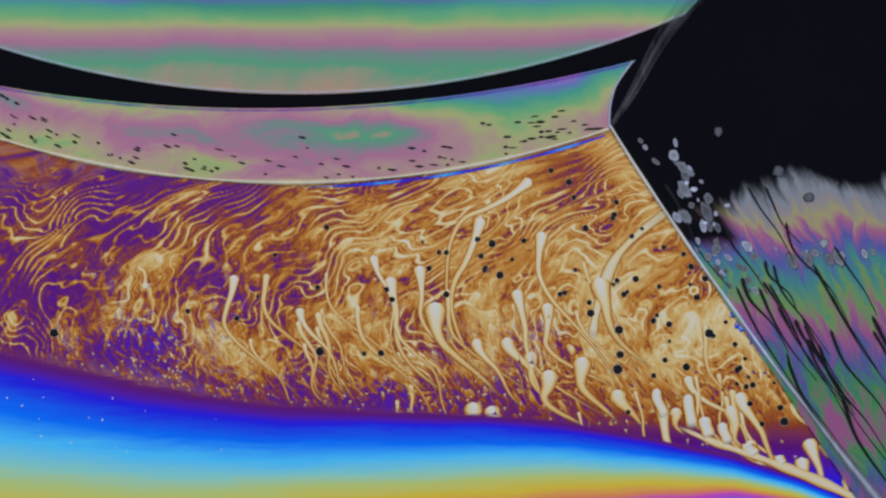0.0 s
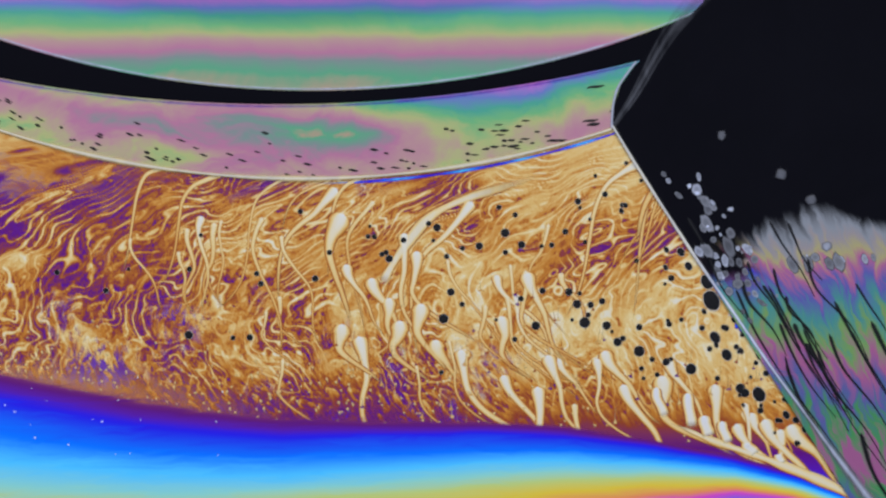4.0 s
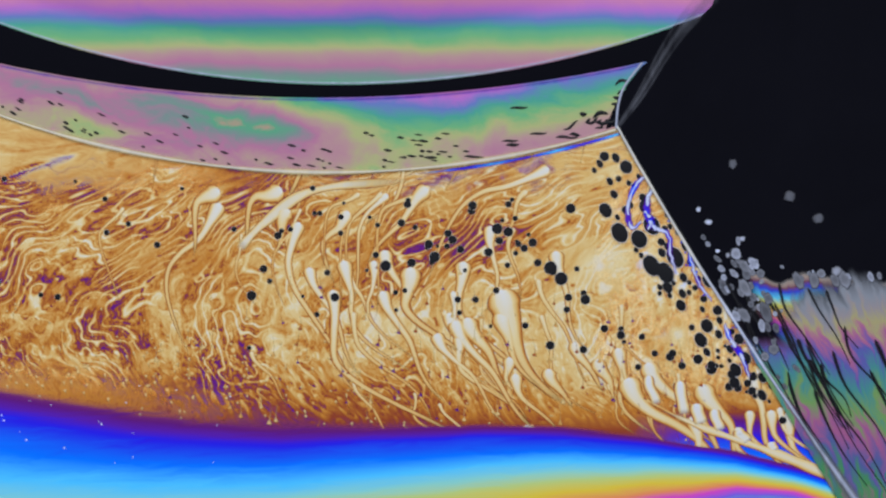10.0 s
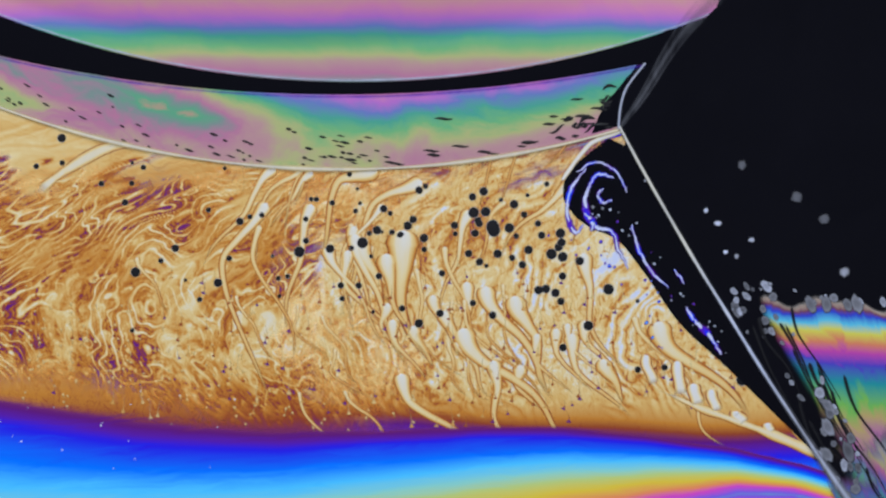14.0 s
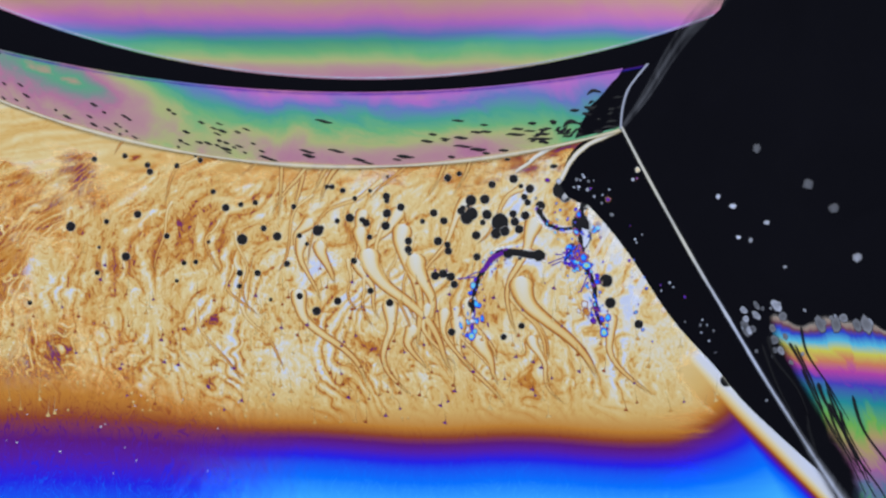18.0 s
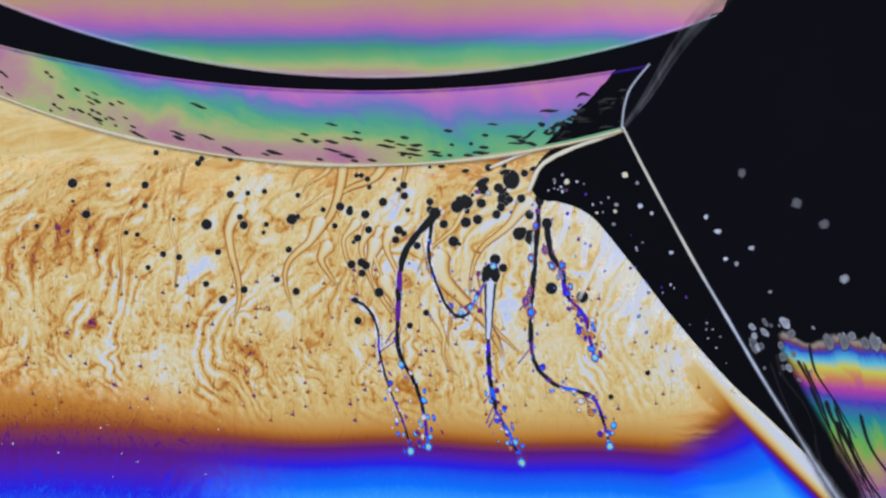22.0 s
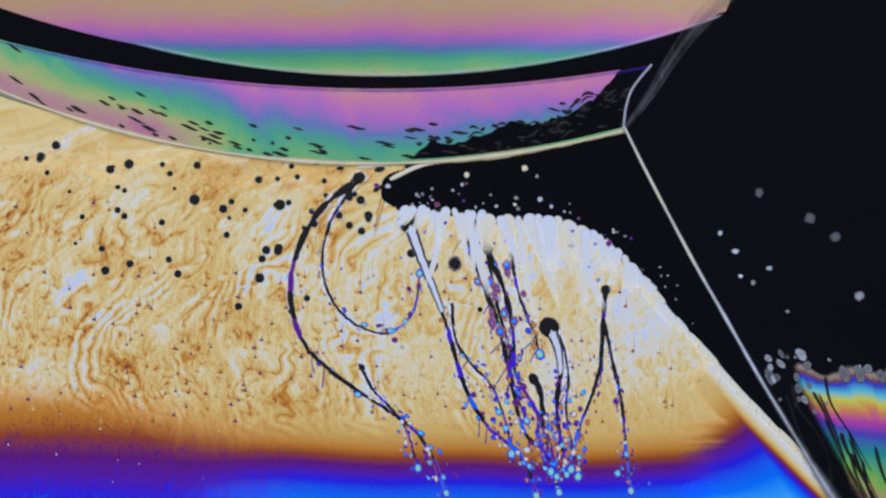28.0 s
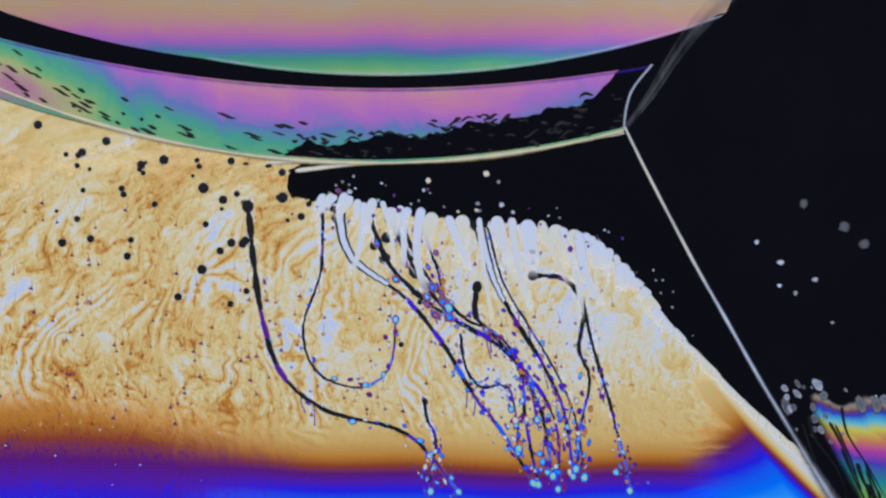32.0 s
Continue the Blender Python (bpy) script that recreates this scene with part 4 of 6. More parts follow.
def far_foot():
    depth = -0.50
    pu, pv = 1160, 335

    def pos(a, b):
        v = 780 * b
        u = 0.67 * v - 4 + 900 * a
        return u, v - (9 * math.sin(a * 33) + 6 * math.sin(a * 71)) * max(0, 1 - b * 14), -2 * (u / 1000) ** 2

    def val(a, b):
        d = 780 * b
        t = ease(d, [(0, 0.03), (9, 0.11), (17, 0.18), (28, 0.26), (44, 0.34), (62, 0.42), (84, 0.48), (100, 0.53), (122, 0.58), (155, 0.64), (195, 0.70), (230, 0.76), (265, 0.80), (310, 0.86), (360, 0.90), (420, 0.95), (500, 0.98), (600, 0.90), (780, 0.96)])[0]
        near = max(0, 1 - a * 900 / ease(d, [(0, 80), (60, 110), (250, 120), (450, 80), (780, 50)])[0])
        cover = ease(d, [(0, 0.0), (14, 0.5), (40, 0.9), (80, 1.0), (780, 1)])[0] - ease(d, [(0, 0.8), (250, 0.75), (420, 0.5), (780, 0.2)])[0] * min(1, near * 2.2)
        return t, 0.05 + 0.05 * near, cover
    ob = thing("coloured_side_film", patch("coloured_side_film", depth, 90, 110, pos, val, M_RIGHT), Matrix(),
               "rainbow-banded soap film with a ragged grey upper edge", "soap film")
    rnd = random.Random(8)
    for i in range(36):
        cell(ob, depth, rnd, rnd.uniform(-18, 90) if i < 22 else rnd.uniform(-8, 18), rnd.uniform(14, 110) if i < 22 else rnd.uniform(100, 330), i)
    for i in range(16):
        vein(ob, depth, rnd, rnd.uniform(-4, 200), rnd.uniform(30, 130) if i < 9 else rnd.uniform(60, 260))
    rows = []
    for t, d in [(0, 110), (3, 112), (6, 118), (9, 128), (13, 165), (17, 200), (20, 222), (23, 245), (25, 262), (28, 292), (30, 320), (32, 345)]:
        x, g = border_at(pv + d, t)
        rows.append((t, x + 3, pv + d, g))
    carry(ob, depth, rows)


def borders():
    depth = -0.60
    line = curve_through([(border_u(v) - VERTEX[0] + 1, v - VERTEX[1]) for v in (222, 300, 440, 540, 640, 720, 790, 850, 900, 960)])
    me = ribbon("plateau_border", depth, line, lambda s: 3.0 + 4 * s + 62 * max(0, s - 0.52) ** 1.4, lambda s, c: (0.145 - 0.07 * min(1, max(0, s - 0.2) * 3) * (1 - 0.25 * math.cos(c * 5)), 0.01, 0.66 - 0.3 * abs(c) - 0.05 * s), M_PIECE, 0.12)
    ob = thing("plateau_border", me, Matrix(), "beige-grey liquid border where three soap films meet", "plateau border")
    settle(ob, *VERTEX, depth, BORDER_LEAN)
    line = curve_through([(0, 0), (2, -40), (12, -75), (42, -118)])
    me = ribbon("short_border", depth, line, lambda s: 3.0, lambda s, c: (0.085, 0.01, 0.8 - 0.5 * abs(c)), M_PIECE, 0.12)
    ob = thing("short_border", me, Matrix(), "short pale liquid border rising from the vertex", "plateau border")
    settle(ob, *VERTEX, depth)
    line = curve_through([(2, -2), (40, -60), (80, -135), (115, -190), (165, -250), (210, -300)])
    me = ribbon("grey_veil", depth, line, lambda s: 4 + 26 * s, lambda s, c: (0.05, 0.012, 0.5 - 0.1 * s - 0.14 * c * c + 0.06 * math.sin(9 * c + 4 * s)), M_PIECE, 0.03)
    ob = thing("grey_veil", me, Matrix(), "soft grey translucent veil of film rising from the vertex", "soap film")
    settle(ob, *VERTEX, depth)
    # pale foot of the main film beside the border, with lobes that rise from it
    depth = -0.064
    path = curve_through([(1150, 738), (1205, 758), (1260, 782), (1330, 806), (1400, 832), (1480, 866), (1580, 918)], 9)
    path = [(u - 1300, v - 800) for u, v in path]

    def across(s, c):
        return ease(c, [(-1, 0.30), (-0.7, 0.24), (-0.3, 0.18), (0.2, 0.18), (0.5, 0.26), (0.75, 0.37), (1, 0.46)])[0], 0.02, (0.85 - 0.6 * abs(c) ** 3) * min(1, s * 3.4)
    me = ribbon("creeping_rim", depth, path, lambda s: 3 + 8 * min(1, s * 1.3) + 2.5 * math.sin(s * 31) * math.sin(s * 13), across, M_PIECE, 0.03, (-1, -0.8, -0.5, -0.2, 0.1, 0.4, 0.6, 0.8, 1))
    ob = thing("creeping_rim", me, Matrix(), "cream-white rim of thin film creeping along the border", "soap film")
    rnd = random.Random(21)
    k = scale_at(depth)
    for u, v, h, w in ((1178, 748, 60, 13), (1226, 768, 70, 15), (1256, 780, 42, 17), (1290, 792, 44, 14), (1338, 808, 22, 15), (1385, 824, 18, 13)):
        x = rnd.uniform(-18, -4)
        stem = curve_through([(x, -h), (x * 1.1 + 2, -h * 0.7), (x * 0.3, -h * 0.35), (2, 2)], 7)
        me = ribbon("lobe", depth, stem, lambda s: max(0.8, 1.25 * w * math.sqrt(max(0, 1 - (1 - min(1, s * 2.6)) ** 2)) * (1 - 0.35 * math.sin(math.pi * s))), lambda s, c: (0.13 + 0.03 * s if abs(c) < 0.6 else 0.25 if abs(c) < 0.75 else 0.41, 0.02, (0.9 - 0.6 * abs(c) ** 4) * min(1, 2.6 * (1 - s))), M_PIECE, 0.02, (-1, -0.84, -0.64, -0.3, 0.3, 0.64, 0.84, 1))
        part("lobe", me, ob, Matrix.Translation(((u - 1300) * k, -0.0000006, -(v - 800) * k)), "white rounded lobe")
    carry(ob, depth, [(0, 1300, 800, 0), (6, 1298, 794, 0), (9, 1290, 782, 0), (13, 1278, 752, 0), (14.5, 1284, 740, 2), (15.5, 1380, 850, 6), (17, 1560, 1010, 8), (32, 1600, 1050, 8)])


far_film()
far_foot()
far_veil()
borders()


# ---- black film that spreads from the vertex ----
# Its edge from the collar round the tip and down beside the border, as it stands at each time.
EDGE = {0: [(1230, 250), (1240, 290), (1270, 330), (1310, 380), (1350, 440), (1400, 510), (1460, 600), (1520, 680), (1580, 760), (1760, 960)],
        9.5: [(1180, 252), (1190, 290), (1210, 330), (1245, 380), (1285, 430), (1330, 500), (1390, 590), (1440, 670), (1510, 750), (1700, 950)],
        11: [(1085, 258), (1068, 290), (1070, 330), (1095, 380), (1125, 430), (1165, 500), (1230, 590), (1300, 665), (1380, 745), (1600, 950)],
        12: [(1070, 262), (1022, 305), (1018, 345), (1052, 395), (1090, 440), (1145, 515), (1215, 590), (1300, 655), (1385, 735), (1600, 950)],
        13: [(1070, 252), (1010, 300), (1003, 350), (1025, 402), (1080, 455), (1150, 505), (1220, 590), (1290, 652), (1375, 728), (1600, 950)],
        14: [(1075, 255), (1020, 300), (1000, 345), (1040, 396), (1100, 425), (1142, 480), (1205, 570), (1290, 650), (1370, 728), (1595, 950)],
        17: [(1085, 242), (1020, 285), (998, 335), (1012, 372), (1060, 395), (1120, 450), (1190, 545), (1270, 640), (1350, 722), (1590, 950)],
        18: [(1085, 240), (1030, 262), (1003, 300), (1010, 347), (1050, 365), (1110, 440), (1190, 560), (1270, 650), (1350, 740), (1590, 955)],
        19: [(1080, 240), (1018, 265), (996, 292), (1003, 345), (1040, 347), (1092, 430), (1170, 512), (1250, 640), (1345, 735), (1590, 955)],
        20: [(1070, 245), (1008, 275), (984, 320), (1002, 342), (1058, 370), (1118, 460), (1190, 560), (1272, 652), (1365, 742), (1590, 955)],
        21: [(1055, 245), (988, 275), (964, 318), (986, 340), (1050, 370), (1105, 450), (1190, 560), (1280, 660), (1370, 745), (1590, 955)],
        22: [(1035, 248), (968, 280), (944, 328), (972, 347), (1050, 380), (1112, 455), (1195, 562), (1290, 670), (1385, 760), (1590, 960)],
        23: [(1005, 256), (928, 290), (902, 322), (935, 352), (1030, 385), (1112, 470), (1200, 570), (1290, 670), (1395, 770), (1590, 960)],
        24: [(975, 266), (903, 296), (888, 335), (940, 372), (1030, 390), (1112, 475), (1200, 575), (1290, 670), (1398, 770), (1590, 960)],
        25: [(955, 270), (878, 302), (860, 340), (915, 380), (1010, 390), (1112, 480), (1200, 580), (1290, 675), (1400, 780), (1590, 960)],
        28: [(765, 298), (690, 318), (682, 346), (740, 372), (850, 382), (1000, 395), (1105, 462), (1235, 605), (1400, 782), (1590, 965)],
        29: [(715, 295), (662, 316), (655, 346), (730, 366), (850, 376), (1000, 391), (1112, 465), (1245, 615), (1405, 785), (1590, 965)],
        30: [(665, 293), (600, 311), (596, 337), (680, 360), (800, 379), (980, 393), (1100, 462), (1243, 622), (1412, 792), (1590, 965)],
        31: [(615, 292), (560, 311), (560, 337), (660, 352), (790, 388), (980, 400), (1092, 468), (1238, 626), (1418, 800), (1590, 965)],
        32: [(555, 290), (517, 311), (521, 337), (600, 350), (740, 378), (980, 404), (1090, 462), (1236, 628), (1420, 804), (1590, 965)]}


def black_film():
    """Black film in narrow pieces, each with a white lobe of thin film at its foot."""
    depth, n = -0.085, 84
    rnd = random.Random(3)
    base = sheet_pose(1100, 400, depth)
    ob = tagged(new("spreading_black_film"), "black film spreading from the vertex above white rounded lobes", "black film")
    ob.matrix_world = base
    heading = [ease(9 * (i + 0.5) / n, [(0, 25), (1, 12), (2, 0), (2.6, -35), (3.4, -70), (4.6, -78), (5.4, -62), (6.5, -46), (9, -40)])[0] for i in range(n)]
    square = [ease(9 * (i + 0.5) / n, [(0, 0), (3.2, 0), (4.2, 0.6), (5.5, 1), (9, 1)])[0] for i in range(n)]
    rows, reach = chain_rows(EDGE, n, heading, square)
    for i in range(n):
        s = 9 * (i + 0.5) / n
        d = depth - 0.0016 * (i % 5)
        k = scale_at(d)
        w = 0.5 * reach[i] / max(0.45, abs(math.sin(radians(heading[i] + ease(s, [(0, 20), (2, 90), (3, 0), (4.6, 5), (6, 50), (9, 48)])[0])))) + 6
        w = max(12, min(w, 34))
        slat = ribbon("black_strip", d, [(x, 0) for x in (-3, -1, 3, 10, 40, 100, 170, 230)], lambda q: w * min(1.0, 0.72 + q * 2), lambda q, c: (0.0, 0.0, 1.0), M_SOLID, 0.0)
        strip = part("black_strip", slat, ob)
        strip.visible_shadow = False
        carry_part(strip, base, d, rows[i])
        if s < 2.7:
            continue
        # white lobe: round head that reaches into the black, tail that fades downwards; it comes out from behind the black film
        out = rnd.uniform(1, 8) + (rnd.uniform(0, 9) if rnd.random() < 0.3 else 0) if s < 6.5 else rnd.uniform(0, 4)
        finger = 3.3 < s < 6.1 and i % 2 == 1
        length = ease(s, [(2.6, 50), (3.2, 80), (4.5, 110), (5.4, 95), (6.2, 50), (6.8, 20), (9, 16)])[0] * rnd.uniform(0.6, 1.3) * (ease(s, [(3.3, 1.9), (4.8, 1.8), (5.6, 1.1)])[0] if finger else 1)
        half = ease(s, [(2.6, 8), (4, 13), (6, 13), (6.6, 17), (7, 22), (9, 24)])[0] * rnd.uniform(0.65, 1.3) * (0.62 if finger else 1)
        tip = half if s < 6.2 else 2.0
        seamed = finger and rnd.random() < 0.75
        bend = rnd.uniform(-0.16, 0.16) * length if s < 6.2 else 0.0
        turn = ease(s, [(2.6, 0), (4, -8), (5, -25), (6, -30), (6.4, 0), (9, 0)])[0] + (rnd.uniform(-13, 13) if s < 6.4 else 0) - (10 if finger else 0)
        share = [0, 0.015, 0.04, 0.08, 0.13, 0.2, 0.3, 0.42, 0.55, 0.7, 0.85, 1]
        line = [(-length * q, bend * math.sin(math.pi * q)) for q in share]
        pale = ease(s, [(2.6, 0.112), (5, 0.11), (6.5, 0.12), (7.5, 0.14), (9, 0.145)])[0] + rnd.choice((0, 0, 0.01, 0.03))
        dark = 0.40 if s < 6.4 else 0.2

        def width(q):
            x = share[round(q * 11)] * length
            return max(1.0, half * (math.sqrt(max(0.0, 1 - (1 - min(1, x / tip)) ** 2)) * (1 - 0.25 * x / length)))

        def film(q, c):
            x, c = share[round(q * 11)], abs(c)
            if c > 0.86 and (seamed or (x < 0.1 and s < 6.2)):
                return (0.06 if x < 0.1 and s < 6.4 else dark), 0.0, (0.62 if c < 0.95 else 0.3) * (1 - x) ** 0.7
            if c > 0.8:
                return pale + 0.01, 0.012, 0.72 - 0.6 * x - 0.25 * (c > 0.95)
            return pale + 0.03 * x, 0.012, (0.95 - (0.36 if finger else 0.54) * x ** 0.7) - 1.6 * max(0, x - 0.75)
        lobe = part("white_lobe", ribbon("white_lobe", d, line, width, film, M_PIECE, 0.001, (-1, -0.94, -0.86, -0.76, -0.4, 0, 0.4, 0.76, 0.86, 0.94, 1)), ob, None, "white rounded lobe of thin film")
        lobe.visible_shadow = False
        steps = []
        for t, u, v, g in rows[i]:
            hid = ease(t, [(0, 1), (14, 1), (15, 0.85), (17, 0.6), (19, 0.5), (21, 0.35), (23, 0.14), (25, 0.0)])[0]
            e = out + length * hid
            a, b = radians(g), g + turn * (1 - hid)
            steps.append((t, base.inverted() @ sheet_pose(u + e * math.cos(a), v + e * math.sin(a), depth + (0.008 - 0.024 * (1 - min(1, max(0, (hid - 0.1) * 8))) - 0.0016 * (i % 5)), b)))
        MOVES.append((lobe, steps))
        # flecks that come loose from the edge into the black
        for q in range(rnd.choice((0, 1, 1, 2)) if s < 7 else rnd.choice((0, 0, 1))):
            r = rnd.uniform(1.2, 3.4)
            core = rnd.choice((0.10, 0.11, 0.09, 0.08, 0.07, 0.5))
            me = disc("fleck", d, r, [(0.4, core, 0.02, 0.9), (0.75, core, 0.02, 0.7), (1.0, 0.04, 0, 0.2)], M_PIECE, rnd.uniform(0.7, 1.5), 0.05, 10, 40 * i + q, 0.2)
            part("fleck", me, strip, Matrix.Translation(((out + rnd.uniform(4, 34)) * k, -0.000004, -rnd.uniform(-14, 14) * k)), "tiny pale fleck")
        # beads of thicker film caught between the lobes
        for q in range(rnd.choice((0, 0, 1, 1)) if s < 6.2 else 0):
            me = disc("violet_bead", d, rnd.uniform(1.6, 4.5), [(0.3, rnd.choice((0.5, 0.56, 0.62, 0.68)), 0.07, 0.85), (0.65, 0.5, 0.06, 0.75), (0.85, 0.45, 0.03, 0.65), (1.0, 0.12, 0, 0.2)], M_BEAD, rnd.uniform(0.5, 1.0), 0.03, 12, 90 * i + q, 0.2)
            part("violet_bead", me, strip, Matrix.Translation(((out - rnd.uniform(-4, 70)) * k, -0.0000052, -rnd.uniform(-12, 12) * k)), "iridescent violet bead")


STRANDS = ({0: [(1060, 232), (1030, 236), (1000, 240), (960, 246)], 11: [(1070, 232), (1040, 238), (1005, 244), (965, 252)], 14: [(1086, 238), (1050, 252), (1026, 276), (1004, 306)], 17: [(1092, 234), (1045, 254), (1016, 280), (998, 312)],
            20: [(1097, 232), (1040, 257), (1004, 282), (984, 315)], 22: [(1100, 232), (1010, 264), (960, 292), (940, 328)], 23: [(1100, 232), (980, 267), (920, 292), (900, 320)], 25: [(1098, 234), (960, 272), (880, 300), (860, 334)],
            28: [(1100, 234), (900, 275), (762, 289), (698, 314)], 30: [(1100, 235), (900, 273), (720, 288), (610, 302)], 32: [(1100, 236), (860, 278), (650, 289), (528, 302)]},
           {0: [(1060, 228), (1020, 232), (980, 238), (940, 242)], 14: [(1075, 230), (1030, 240), (990, 248), (950, 256)], 19: [(1090, 232), (1020, 252), (960, 270), (915, 300)], 21: [(1095, 232), (1010, 258), (950, 272), (895, 292)],
            22: [(1098, 232), (1000, 255), (940, 268), (880, 292)], 23: [(1098, 232), (970, 258), (900, 275), (840, 290)], 25: [(1098, 233), (930, 268), (830, 290), (780, 318)], 28: [(1095, 233), (900, 272), (760, 284), (640, 296)],
            30: [(1095, 233), (880, 272), (720, 284), (560, 290)], 32: [(1095, 234), (850, 276), (660, 283), (480, 288)]})


def beige_strands():
    """Liquid strands drawn out from the vertex along the upper edge of the black film."""
    for j, shapes in enumerate(STRANDS):
        n, depth = 22, -0.125 - 0.004 * j
        base = sheet_pose(*shapes[20 if j == 0 else 19][2], depth)
        ob = tagged(new("liquid_strand"), "beige liquid strand drawn out along the edge of the black film", "strand", "liquid strands")
        ob.matrix_world = base
        rows, reach = chain_rows(shapes, n)
        rnd = random.Random(50 + j)
        for i in range(n):
            h = 0.62 * reach[i] + 2
            w = rnd.uniform(2.2, 4.6) * (1.0 if j == 0 else 0.8)
            d = depth - 0.0008 * (i % 3)
            me = ribbon("strand_piece", d, [(h * x, 0) for x in (-1, -0.8, -0.4, 0.4, 0.8, 1)], lambda q: w * (0.55 + 0.45 * math.sin(math.pi * q)), lambda q, c: (0.13 + 0.07 * abs(c), 0.02, 0.85 - 0.4 * abs(c)), M_PIECE, 0.1)
            piece = part("strand_piece", me, ob)
            carry_part(piece, base, d, rows[i])


def black_films():
    black_film()
    beige_strands()


def violet_filaments():
    """Shreds of thicker film caught in the young black wedge."""
    depth = -0.11
    rnd = random.Random(31)
    for i, (pts, wide) in enumerate((([(1095, 300), (1066, 292), (1046, 318), (1040, 352), (1056, 384), (1084, 394), (1094, 428), (1108, 462)], 8), ([(1088, 338), (1072, 342), (1064, 328), (1074, 318)], 4),
                                     ([(1120, 384), (1128, 425), (1148, 468), (1176, 500)], 5), ([(1046, 280), (1018, 312), (1008, 352), (1018, 392), (1034, 378)], 7), ([(1030, 286), (1062, 270), (1098, 288), (1116, 326)], 3),
                                     ([(1205, 536), (1222, 566), (1244, 590), (1262, 626)], 8), ([(1036, 360), (1050, 372), (1048, 392)], 9), ([(1190, 470), (1206, 496)], 3))):
        line = [(u - 1080 + rnd.uniform(-1.5, 1.5), v - 380 + rnd.uniform(-1.5, 1.5)) for u, v in curve_through(pts, 9)]
        me = ribbon("violet_filament", depth - 0.001 * i, line, lambda s: 1.5 + wide * math.sin(math.pi * s) ** 0.7 * (0.7 + 0.3 * math.sin(s * 17 + i)), lambda s, c: (0.46 + (0.10 + 0.06 * math.sin(s * 13 + i)) * (1 - abs(c)) ** 0.8, 0.02, 0.7 - 0.42 * abs(c) ** 2), M_BEAD, 0.02, (-1, -0.75, -0.5, -0.25, 0, 0.25, 0.5, 0.75, 1))
        ob = thing("violet_filament", me, Matrix(), "shred of pale blue and violet film caught in the black wedge", "filament", "violet shreds")
        me = ribbon("pale_core", depth, line, lambda s: 0.8 + 0.34 * wide * math.sin(math.pi * s) ** 0.7 * (0.7 + 0.5 * math.sin(s * 23 + i)), lambda s, c: (0.105, 0.01, 0.8 - 0.4 * abs(c)), M_BEAD, 0.02)
        part("pale_core", me, ob, pose(0, -0.0000032, 0), "pale blue-white core")
        carry(ob, depth - 0.001 * i, [(0, 1420, 420, 0), (8, 1330, 420, 0), (10, 1180, 400, 8), (11, 1110, 392, 8), (12, 1086, 384, 4), (13, 1080, 380, 0), (14, 1078, 396, -4), (14.8, 1110, 440, -8), (16, 1400, 610, -10), (32, 1520, 640, -10)])


black_films()
violet_filaments()


# ---- white plumes ----
def plume(u, v, t0, length, size, seed, tilt=0.0, pale=0.13, strand=False):
    rnd = random.Random(seed)
    depth = -0.026 - 0.014 * rnd.random()
    length = max(length * 1.1, rnd.uniform(0.75, 1.0) * (745 - v))
    size *= rnd.uniform(0.9, 1.15)
    wig, lean = rnd.uniform(0.06, 0.12) * length, rnd.uniform(0.5, 0.75)
    turns, phase = rnd.uniform(5.5, 7.0), (u + v) / 60 + rnd.uniform(-0.5, 0.5)
    pts = []
    for i in range(9):
        s = i / 8
        pts.append((length * lean * s ** 1.8 + wig * (math.sin(s * turns + phase) - math.sin(phase)) * min(1, s * 2.5), length * s))
    line = curve_through(pts, 7)
    thin = rnd.uniform(0.45, 0.65) if not strand else 0.75

    def width(s):
        x = s * length
        if x < size:
            return max(0.6, 1.25 * size * math.sqrt(max(0, 1 - (1 - x / size) ** 2)))
        return max(3.0, 1.25 * size * (thin + (1 - thin) * math.exp(-((x - size) / (1.5 * size)) ** 1.6)) * (1 - 0.75 * s))

    def profile(s, c):
        c = abs(c)
        wall = 0.30 if c > 0.9 else 0.39 if c > 0.75 else 0.27 if c > 0.6 else pale + 0.05 * c
        if c <= 0.75:
            wall += 0.13 * min(1, s * 1.6)
        return wall, 0.02, (0.2 if c > 0.9 else 0.55 if c > 0.75 else 0.76 if c > 0.6 else 0.88) * min(1, 2.2 * (1 - s) + 0.1)
    name, label, category, group = ("film_strand", "long thin cream strand winding up through the film", "strand", "winding strands") if strand else ("film_plume", "white rounded plume of thinner film trailing a wavy tail", "plume", "rising plumes")
    ob = thing(name, ribbon(name, depth, line, width, profile, M_PIECE, 0.02, (-1, -0.84, -0.66, -0.36, 0, 0.36, 0.66, 0.84, 1)), Matrix(), label, category, group)
    rows = []
    for t, x, y in drift(u, v, t0, 2.0, 32.0):
        g = tilt + 3 * math.sin(t / 6 + u / 200) + max(-8, min(14, (t - t0) * 1.5))
        if y < 430:
            g += min(55, (430 - y) * 0.5)
        rows.append((t, x, y, g))
    carry(ob, depth, rows)


